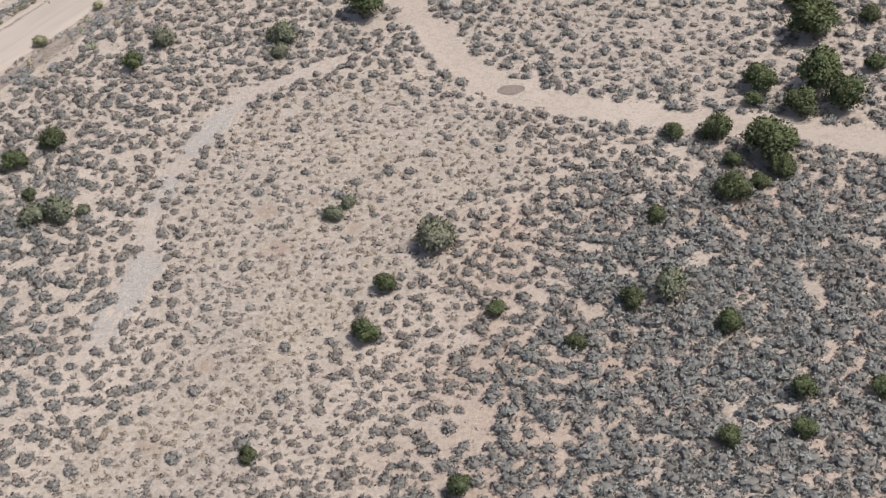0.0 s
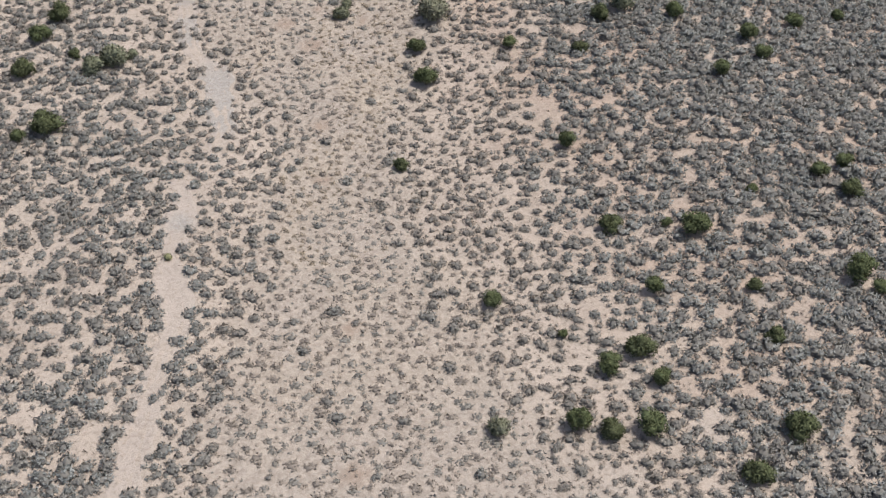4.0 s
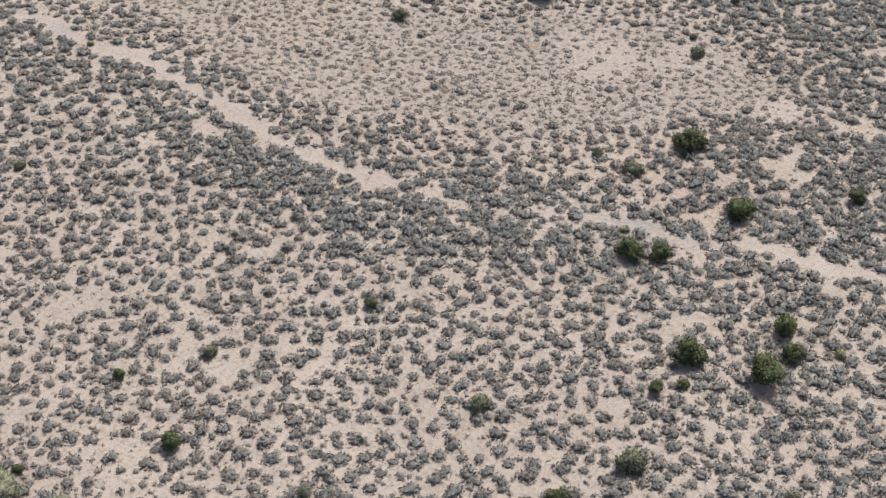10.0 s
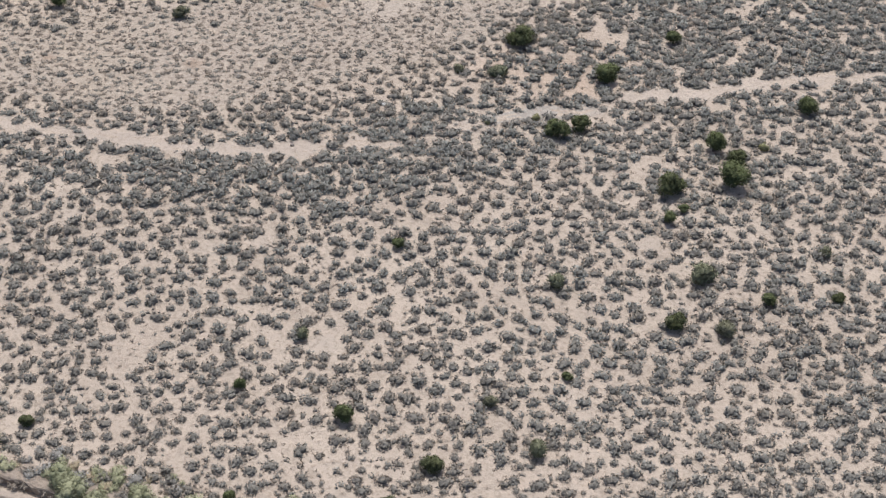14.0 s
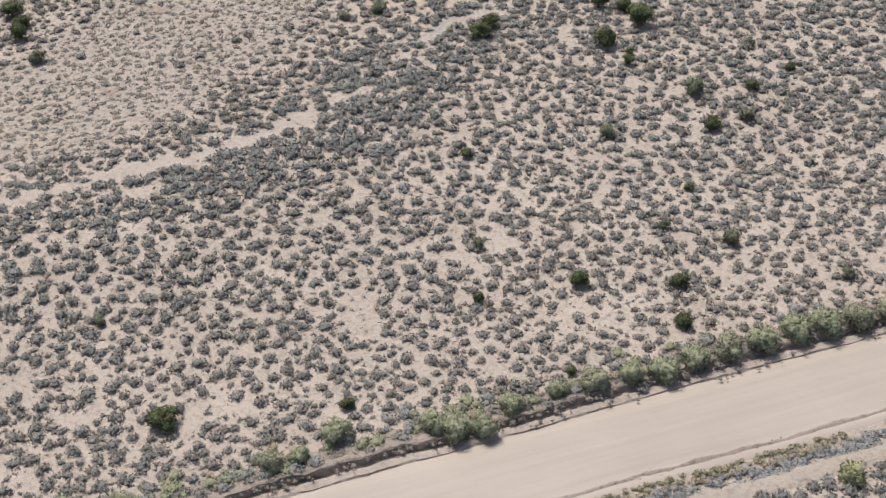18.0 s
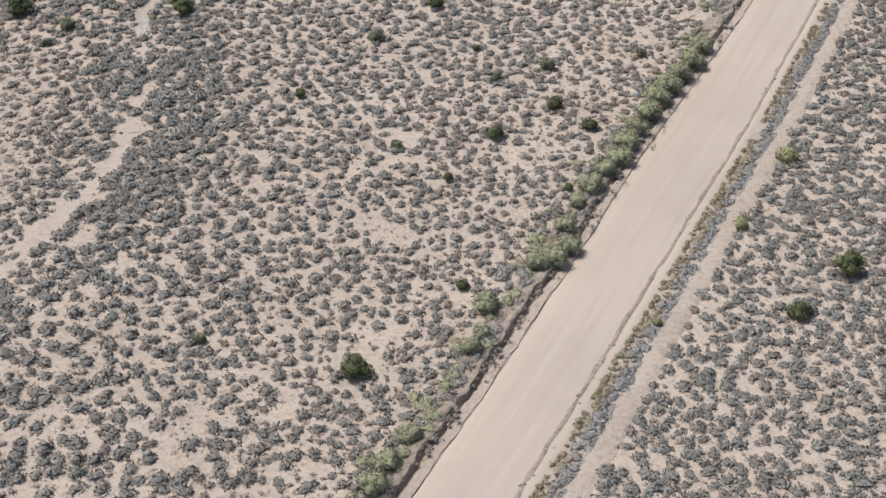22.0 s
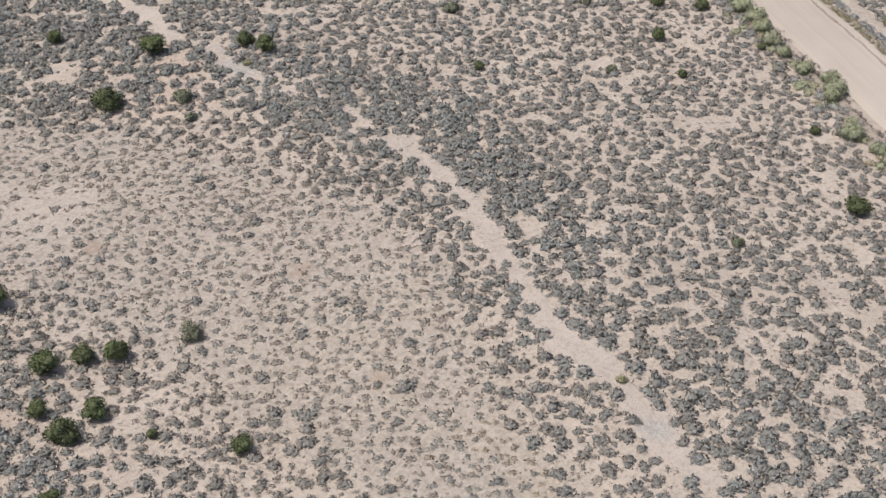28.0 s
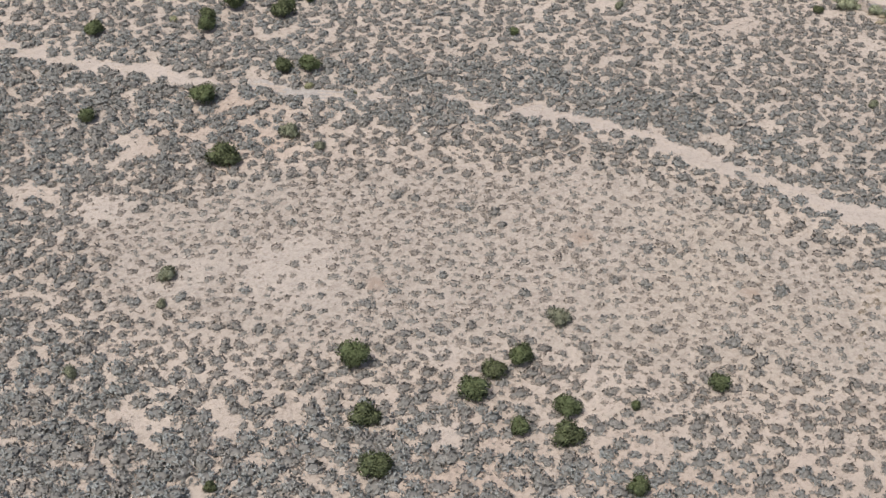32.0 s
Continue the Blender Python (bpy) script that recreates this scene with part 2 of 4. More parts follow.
# low swells and hollows: middle, spread, rise
SWELLS = [(-6, 0, 14, 0.9), (-72, -24, 28, -0.61), (30, 0, 14, -0.47), (30, 33, 15, -0.95), (-6, -24, 14, 0.42), (-42, -42, 9, -0.7), (0, 18, 9, 0.59),
          (60, 12, 14, 1.05), (-12, -48, 9, 0.21), (-30, 18, 9, -0.29), (18, -6, 9, -0.29), (-66, -12, 9, -0.36)]


def lie_of_land(x, y):
    """The natural ground: a gentle rise to the north-east, with hummocks."""
    x, y = np.asarray(x, float), np.asarray(y, float)
    r = np.hypot(x, y)
    k = np.where(r > 90, (90 + 60 * np.tanh((r - 90) / 60)) / np.maximum(r, 1), 1.0)
    a, b = x * k, y * k
    z = -0.3484 + 0.02492 * a + 0.03246 * b + 0.0002185 * a * a + 0.0003787 * a * b + 0.0002509 * b * b
    for cx, cy, wide, rise in SWELLS:
        z = z + rise * np.exp(-((x - cx) ** 2 + (y - cy) ** 2) / (2 * wide * wide))
    return z + 0.35 * (speckle(x, y, 7, 3) - 0.5) * 0.6 + 0.06 * (speckle(x, y, 1.7, 5) - 0.5)


def smooth(e0, e1, v):
    t = np.clip((np.asarray(v, float) - e0) / (e1 - e0), 0, 1)
    return t * t * (3 - 2 * t)


# The graded road runs straight; s is measured along it, off across it to the west.
ROAD_FROM, ROAD_DIR = (-46.9, 2.0), (0.4850, 0.8745)
ROAD_TURN = math.degrees(math.atan2(ROAD_DIR[1], ROAD_DIR[0]))


def road_bend(s):
    """Its far north end swings a little to the west."""
    return 1.9 * smooth(35, 85, s)


def road_place(s, off):
    off = off + road_bend(s) - 0.75 * np.exp(-((np.asarray(s, float) + 18) / 18) ** 2) * (1 - smooth(0, 5, off))      # wider where its bank steps back
    return ROAD_FROM[0] + s * ROAD_DIR[0] - off * ROAD_DIR[1], ROAD_FROM[1] + s * ROAD_DIR[1] + off * ROAD_DIR[0]


def road_coords(x, y):
    dx, dy = np.asarray(x, float) - ROAD_FROM[0], np.asarray(y, float) - ROAD_FROM[1]
    s = dx * ROAD_DIR[0] + dy * ROAD_DIR[1]
    return s, -dx * ROAD_DIR[1] + dy * ROAD_DIR[0] - road_bend(s)


TRAIL = [(25.3, 73.3, 0.8), (21.4, 71.2, 1.3), (17.6, 68.7, 2.2), (15.3, 66.5, 2.1), (13.6, 62.3, 2.0), (12.3, 59, 1.8), (11.7, 55.4, 1.7), (11, 52, 1.7), (11, 49.6, 1.7),
         (11.4, 46.9, 1.6), (12, 43.5, 2.3), (11.3, 39.5, 1.9), (11, 37, 1.7), (10.6, 34.8, 1.4), (8.4, 31.8, 0.6), (5.8, 29, 1.4), (5.3, 25.8, 2.0), (4.3, 22.8, 2.6),
         (3.5, 20.2, 2.0), (2.3, 16.9, 2.4), (2.2, 13.7, 2.8), (1.3, 9.9, 2.1), (-0.3, 6.2, 1.5), (-1.6, 3.6, 1.8), (-2.8, 1.2, 1.8), (-3.8, -1.5, 2.1), (-4.8, -4.2, 1.9),
         (-6, -7.2, 2.0), (-6.8, -10, 2.0), (-7.3, -13, 2.1), (-7.5, -15.5, 2.9)]
TRAIL_SOUTH = [(-7.5, -15.5, 2.6), (-7.2, -18, 1.6), (-7.5, -22, 1.7), (-7.6, -26.5, 1.3), (-7.3, -29, 1.2), (-6.4, -33, 1.3), (-5.7, -37.8, 1.9), (-6, -42, 1.7), (-5.1, -46.5, 2.0),
               (-4.9, -50, 1.9), (-5.8, -54, 1.8), (-5.2, -58, 1.7), (-5.1, -61, 1.8), (-6, -68, 1.7), (-7, -76, 1.5), (-9, -88, 1.4), (-14, -110, 1.4)]
TRACK = [(8, 125, 3.6), (19, 100, 3.6), (25.5, 88, 3.6), (28.4, 82.8, 3.6), (31.6, 76.9, 3.6), (35.6, 70.3, 3.7), (40, 65.9, 3.7), (45.2, 63.6, 3.4), (51.3, 61.7, 3.1),
         (57.8, 60.3, 3.0), (63.8, 58.7, 3.1), (69.9, 56.4, 3.1), (85, 51, 3.1), (110, 44, 3.1)]


def spline(points, step=0.5):
    """Points along a smooth line through the given ones, all columns alike."""
    p = np.array(points, float)
    p = np.vstack([2 * p[0] - p[1], p, 2 * p[-1] - p[-2]])
    rows = []
    for i in range(1, len(p) - 2):
        n = max(2, int(np.hypot(*(p[i + 1] - p[i])[:2]) / step))
        t = (np.arange(n) / n)[:, None]
        rows.append(0.5 * (2 * p[i] + (p[i + 1] - p[i - 1]) * t + (2 * p[i - 1] - 5 * p[i] + 4 * p[i + 1] - p[i + 2]) * t**2
                           + (3 * p[i] - p[i - 1] - 3 * p[i + 1] + p[i + 2]) * t**3))
    return np.vstack(rows + [p[-2:-1]])


LINES = [spline(TRAIL), spline(TRAIL_SOUTH), spline(TRACK)]
for line in LINES[:2]:
    line[:, 2] *= 0.86 + 0.10 * smooth(30, 36, line[:, 1])


def beside_lines(x, y):
    """Distance from the edge of the nearest trail or track (negative: on it)."""
    x, y = np.asarray(x, float), np.asarray(y, float)
    best = np.full(x.shape, 1e3)
    for line in LINES:
        for part_of in np.array_split(line, max(1, len(line) // 12)):
            cx, cy = part_of[:, 0].mean(), part_of[:, 1].mean()
            near = np.hypot(x - cx, y - cy) < 22
            if near.any():
                d = np.hypot(x[near][:, None] - part_of[:, 0], y[near][:, None] - part_of[:, 1]) - part_of[:, 2] / 2
                best[near] = np.minimum(best[near], d.min(1))
    return best


FIELD = [(15, 63), (12.8, 55), (14, 45), (17, 35), (13, 26), (9, 16), (5.5, 7), (1, 0), (0.5, -11), (3.2, -25), (9, -37), (15, -46), (21, -50), (27.5, -42),
         (29, -31), (26.5, -18), (22.5, -9), (23.6, 0), (22, 8), (21.5, 16), (25, 28), (30, 37), (34, 44), (40, 53), (41, 60), (36, 65), (27, 70), (21, 69)]
FIELD_RIM = [(9, 66), (8, 45), (12, 33), (8, 20), (3, 8), (-2, 0), (-3, -12), (0, -28), (7, -41), (14, -50), (22, -54), (31, -44), (32, -28), (31, -18), (27, -9), (30, 2),
             (31, 14), (33, 26), (38, 36), (43, 44), (46, 54), (43, 61), (36, 66), (27, 72), (19, 71)]
NORTH_FIELD = [(36, 78), (43, 70), (50, 66), (59, 65), (62, 72), (58, 86), (42, 92)]


def inside(polygon, x, y):
    hit = np.zeros(np.shape(x), bool)
    for (x0, y0), (x1, y1) in zip(polygon, polygon[1:] + polygon[:1]):
        if y0 != y1:
            hit ^= ((y0 > y) != (y1 > y)) & (x < (x1 - x0) * (y - y0) / (y1 - y0) + x0)
    return hit


def soft_inside(polygon, x, y, wobble=3.0, blur=1.6):
    x, y = np.asarray(x, float), np.asarray(y, float)
    px = x + wobble * (speckle(x, y, 5, 11) - 0.5)
    py = y + wobble * (speckle(x, y, 5, 12) - 0.5)
    total = sum(inside(polygon, px + blur * math.cos(a), py + blur * math.sin(a)).astype(float) for a in np.arange(8) * math.pi / 4)
    return total / 8


# bare patches of pale sand: place, width
BARE = [(50.2, 50.7, 2.7), (54.6, 43, 2.6), (63.1, 44.6, 2.0), (41, 38.1, 1.8), (35.8, 24.3, 2.2), (59.1, 27.2, 2.3), (37.5, 35.8, 2.0), (20.2, 64.1, 2.5),
        (34.6, -12, 4.0), (31.4, -5.8, 2.2), (40.9, -9.8, 2.1), (-13.6, 4.0, 2.4), (-19.8, -11.4, 2.2), (-26.6, -26.6, 2.2), (-26.1, -41.9, 2.2), (5.5, -43, 3.6),
        (-15.1, -26, 2.0), (-33.1, -14.4, 3.0), (-17.8, -32.5, 1.8), (-42.1, -30.7, 2.4), (-28.3, 19.7, 2.0), (44, -3.2, 2.0), (47, 15, 2.0)]
PALE = [(20.2, -29, 10.5), (16.8, -47, 6), (23, -37, 7), (26.5, -14.7, 3.3), (34.6, -12, 4.5), (50.2, 50.7, 3)]


RUST = [(20.7, 50.4, 2.2), (28, 48.3, 1.8), (22, 46, 2.6), (24.4, 51.8, 1.5), (17, 25, 2.0), (10, -8, 2.2), (14, 6, 1.8), (19, 33, 2.0), (20, -22, 2.0)]


def blotch(x, y, spots, grow=1.0):
    v = np.zeros(np.shape(x))
    for cx, cy, w in spots:
        d = np.hypot(x - cx, y - cy) / (0.5 * w * grow)
        d = d * (0.55 + 0.9 * (0.5 * speckle(x, y, 1.1, 21) + 0.5 * speckle(x, y, 2.7, 22)))
        v = np.maximum(v, 1 - smooth(0.45, 1.25, d))
    return v


# ---- ground ----
def axis(low, high, step):
    core = np.arange(low, high + step / 2, step)
    out = np.cumsum(step * 1.35 ** np.arange(1, 25))
    return np.concatenate([low - out[::-1], core, high + out])


def mesh_of(name, verts, faces, mat, smooth_shade=True, attributes=None, normals=None):
    """A mesh from arrays of corners and of triangles or quads."""
    verts, faces = np.asarray(verts, np.float32), np.asarray(faces, np.int32)
    me = bpy.data.meshes.new(name)
    n, k = faces.shape
    me.vertices.add(len(verts))
    me.vertices.foreach_set("co", verts.ravel())
    me.loops.add(n * k)
    me.loops.foreach_set("vertex_index", faces.ravel())
    me.polygons.add(n)
    me.polygons.foreach_set("loop_start", np.arange(0, n * k, k, dtype=np.int32))
    me.polygons.foreach_set("use_smooth", np.full(n, smooth_shade))
    for key, values in (attributes or {}).items():
        a = me.attributes.new(key, "FLOAT", "POINT")
        a.data.foreach_set("value", np.asarray(values, np.float32))
    if normals is not None:        # leaves shade as the rounded mass that they form
        a = me.attributes.new("custom_normal", "FLOAT_VECTOR", "POINT")
        a.data.foreach_set("vector", np.asarray(normals, np.float32).ravel())
    me.update(calc_edges=True)
    me.materials.append(mat)
    return me


def part(name, me, parent, label=""):
    ob = new(name, me)
    ob.parent = parent
    return tagged(ob, label)


def quads(rows, cols):
    i = np.arange(rows - 1)[:, None] * cols + np.arange(cols - 1)
    return np.stack([i, i + 1, i + cols + 1, i + cols], -1).reshape(-1, 4)


def carve(x, y):
    """How far the ground sheet is lowered under roads and trails, which are laid over it."""
    s, off = road_coords(x, y)
    down = 0.5 * smooth(-2.5, -1.5, off) * (1 - smooth(9.6, 10.6, off))
    return np.maximum(down, 0.12 * (1 - smooth(-0.95, -0.45, beside_lines(x, y))))


gx, gy = axis(-92, 92, 0.75), axis(-92, 104, 0.75)
GX, GY = [a.ravel() for a in np.meshgrid(gx, gy)]
grass = np.maximum(soft_inside(FIELD, GX, GY), 0.7 * soft_inside(NORTH_FIELD, GX, GY))
pale = np.clip(blotch(GX, GY, PALE) * 0.75 + blotch(GX, GY, BARE, 1.1) * 0.6, 0, 1)
red = smooth(24, 44, GX) * smooth(-22, -8, GY) * (1 - smooth(50, 62, GY)) * (1 - grass)
red = np.clip(red + 0.8 * (1 - smooth(4, 11, np.hypot(GX - 2, GY + 42))) + 0.5 * (1 - smooth(3, 8, np.hypot(GX - 27, GY - 46))), 0, 1) * speckle(GX, GY, 4, 31)
straw = soft_inside(FIELD, GX, GY, 6.0, 3.0) * smooth(-12, 10, GY) * smooth(0.25, 0.75, 0.6 * speckle(GX, GY, 9, 32) + 0.4 * speckle(GX, GY, 3, 33))
land = mesh_of("ground", np.stack([GX, GY, lie_of_land(GX, GY) - carve(GX, GY)], 1), quads(len(gy), len(gx)), MAT_GROUND,
               attributes={"grass": grass, "pale": pale, "red": red, "straw": straw, "rust": blotch(GX, GY, RUST)})
tagged(new("ground", land), "pinkish tan sandy soil of the open scrubland", "ground", kind="structure")


# ---- roads and trails ----
def strip(name, line, across, profile, mat, label, category, ragged=0.3):
    """A band along a line: offsets across it as shares of its half width, with heights over the natural ground."""
    d = np.gradient(line[:, :2], axis=0)
    d /= np.hypot(d[:, 0], d[:, 1])[:, None]
    side = np.stack([-d[:, 1], d[:, 0]], 1)
    n, k = len(line), len(across)
    verts = np.zeros((n, k, 3))
    for j, (a, h) in enumerate(zip(across, profile)):
        x, y = line[:, 0] + side[:, 0] * a * line[:, 2] / 2, line[:, 1] + side[:, 1] * a * line[:, 2] / 2
        shift = ragged * (speckle(x, y, 1.6, 41) + 0.7 * speckle(x, y, 0.6, 42) - 0.55) * abs(a) ** 2 * np.sign(a)
        x, y = x + side[:, 0] * shift, y + side[:, 1] * shift
        verts[:, j] = np.stack([x, y, lie_of_land(x, y) + h], 1)
    flat = verts.reshape(-1, 3)
    stony = blotch(flat[:, 0], flat[:, 1], GRAVEL)
    return tagged(new(name, mesh_of(name, flat, quads(n, k)[:, ::-1], mat, attributes={"gravel": stony})), label, category, kind="structure")


# stretches of grey gravel in the bed of the wash
GRAVEL = [(-5.6, -36.5, 9), (-6, -41, 6), (11.3, 37.5, 7), (11.9, 43, 6), (4.4, 22.8, 2.6), (13.5, 61, 8), (11.2, 53, 6)]
PROFILE = ([-1.15, -1, -0.8, -0.45, 0, 0.45, 0.8, 1, 1.15], [-0.07, 0.012, 0.02, -0.01, 0.0, -0.01, 0.02, 0.012, -0.07])
for name, line, label in (("trail", LINES[0], "pale sandy footpath between sagebrush"), ("trail", LINES[1], "pale sandy wash winding through the sagebrush")):
    strip(name, line, *PROFILE, MAT_TRAIL, label, "trail", 0.95)
strip("dirt_track", LINES[2], *PROFILE, MAT_TRACK, "curving pale dirt track through the scrub", "dirt track", 0.12)

MAT_ROAD = road_material()


def road_band(name, offsets, heights, mat, label, category, step=0.5, rough=0.0, wander=0.0, rounded=True):
    s = np.arange(-190, 190, step)
    n, k = len(s), len(offsets)
    verts = np.zeros((n, k, 3))
    for j, (o, h) in enumerate(zip(offsets, heights)):
        off = o + wander * (speckle(s, 0 * s + j * 0.35, 1.4, 51) - 0.5) + 0.5 * wander * (speckle(s, 0 * s + j * 3.1, 0.45, 52) - 0.5)
        x, y = road_place(s, off)
        verts[:, j] = np.stack([x, y, lie_of_land(x, y) + h + rough * (speckle(x, y, 0.6, 53) - 0.5)], 1)
    return tagged(new(name, mesh_of(name, verts.reshape(-1, 3), quads(n, k)[:, ::-1], mat, rounded)), label, category, kind="structure")


road_band("road", [-0.05, 0.1, 1.2, 2.4, 3.4, 4.6, 5.7, 6.3, 6.55, 6.9, 7.3], [-0.45, -0.26, -0.22, -0.17, -0.16, -0.18, -0.22, -0.25, -0.17, -0.14, -0.30], MAT_ROAD,
          "wide graded pale sand road with faint wheel lines", "road", 0.5, 0.02, 0.12)
road_band("road_bank", [-3.2, -2.8, -1.95, -1.6, -1.3, -1.2, -1.12, -1.0, -0.85], [-0.12, 0.05, 0.06, 0.14, 0.17, 0.09, -0.55, -0.52, -0.60],
          MAT_BANK, "eroded brown earth bank beside the graded road", "bank", 0.25, 0.14, 0.42, False)
road_band("road_shelf", [-1.15, -0.86, -0.7, -0.5, -0.2, -0.02, 0.04, 0.25], [-0.58, -0.44, -0.22, -0.18, -0.18, -0.18, -0.30, -0.50],
          MAT_SHELF, "pale tan earth shelf with a ragged edge beside the road", "shelf", 0.25, 0.04, 0.28, False)
road_band("windrow", [5.9, 6.05, 6.2, 6.45], [-0.33, -0.18, -0.16, -0.30], MAT_BANK, "low windrow of brown crumbled earth along the road", "windrow", 0.3, 0.10, 0.25)
road_band("verge", [7.0, 7.4, 7.9, 8.4, 8.9, 9.3, 9.8, 10.3, 10.8], [-0.24, -0.16, -0.20, -0.24, -0.10, 0.0, 0.03, 0.03, -0.14], MAT_VERGE,
          "sandy verge strip with a shallow ditch beside the road", "verge", 0.5, 0.06, 0.3)


# ---- plants ----
rng = np.random.default_rng(7)


def unit(v):
    return v / np.maximum(np.linalg.norm(v, axis=-1, keepdims=True), 1e-9)


def sprays(centres, ways, length, width, r, face=None):
    """Leafy sprays: one tapered three-cornered blade at each centre, pointing along its way."""
    side = unit(np.cross(ways, unit(r.normal(size=ways.shape)) if face is None else unit(face) + 0.75 * unit(r.normal(size=ways.shape))))
    a, b, c = centres - side * width[:, None] / 2, centres + side * width[:, None] / 2, centres + ways * length[:, None]
    if face is not None:
        flip = (np.cross(b - a, c - a) * face).sum(1) < 0
        a[flip], b[flip] = b[flip], a[flip].copy()
    verts = np.stack([a, b, c], 1).reshape(-1, 3)
    return verts, np.arange(len(verts)).reshape(-1, 3)


def mound(lobes, r, n=7, m=4, squash=0.9):
    """The dense inside of a plant: a rough dome over its lobes."""
    verts, faces = [], []
    for cx, cy, cz, rad in lobes:
        u = np.arange(n) * 2 * math.pi / n
        rows = [np.array([[cx, cy, cz + rad * squash * 0.8]])]
        for k in range(1, m):
            ph = k / (m - 1) * math.pi * 0.55
            q = rad * 0.78 * (0.85 + 0.3 * r.random(n))
            rows.append(np.stack([cx + np.cos(u + k) * math.sin(ph) * q, cy + np.sin(u + k) * math.sin(ph) * q, np.maximum(cz + math.cos(ph) * q * squash, 0.0)], 1))
        base = sum(len(v) for v in verts)
        verts.append(np.vstack(rows))
        for i in range(n):
            faces.append((base, base + 1 + i, base + 1 + (i + 1) % n))
            for k in range(1, m - 1):
                p, q = base + 1 + (k - 1) * n, base + 1 + k * n
                faces += [(p + i, q + i, q + (i + 1) % n), (p + i, q + (i + 1) % n, p + (i + 1) % n)]
    return np.vstack(verts), np.array(faces)


def plant_template(seed, lobe_count, blades, length, width, spread=0.5, height=0.8, upward=0.5, inner=None):
    """A plant of radius about 1: lobes round the middle, each set with sprays. Gives corners, triangles and the freshness of each corner."""
    r = np.random.default_rng(seed)
    lobes = []
    for i in range(lobe_count):
        a, q = r.random() * 6.283, spread * math.sqrt(r.random()) if lobe_count > 1 else 0.0
        lobes.append((math.cos(a) * q, math.sin(a) * q, height * (0.15 + 0.25 * r.random()), (0.80 - 0.40 * q) * (0.85 + 0.3 * r.random()) if lobe_count > 1 else 0.85))
    v0, f0 = mound([(0, 0, 0.02, 0.74)], r, *(inner or (6, 3)), squash=height)
    pick = r.integers(0, len(lobes), blades)
    c = np.array(lobes)[pick]
    ph, th = np.arccos(1 - r.random(blades) * 1.15), r.random(blades) * 6.283
    way = np.stack([np.sin(ph) * np.cos(th), np.sin(ph) * np.sin(th), np.cos(ph)], 1)
    at = c[:, :3] + way * (c[:, 3:] * (0.60 + 0.30 * r.random((blades, 1)))) * np.array([1, 1, height])
    at[:, 2] = np.maximum(at[:, 2], 0.03)
    face = unit(way + np.array([0, 0, 0.35]))
    way = unit(0.7 * way + np.array([0, 0, upward]) + 0.75 * r.normal(size=way.shape))
    v1, f1 = sprays(at, way, length * (0.6 + 0.8 * r.random(blades)), width * (0.7 + 0.6 * r.random(blades)), r, face)
    fresh = np.concatenate([np.full(len(v0), -1.0), np.repeat(r.random(blades), 3)])
    normals = np.vstack([unit(unit(v0 - np.array([[0, 0, -0.15]])) + 0.12 * r.normal(size=v0.shape)), np.repeat(unit(face + 0.42 * r.normal(size=face.shape)), 3, axis=0)])
    return np.vstack([v0, v1]), np.vstack([f0, f1 + len(v0)]), fresh, normals


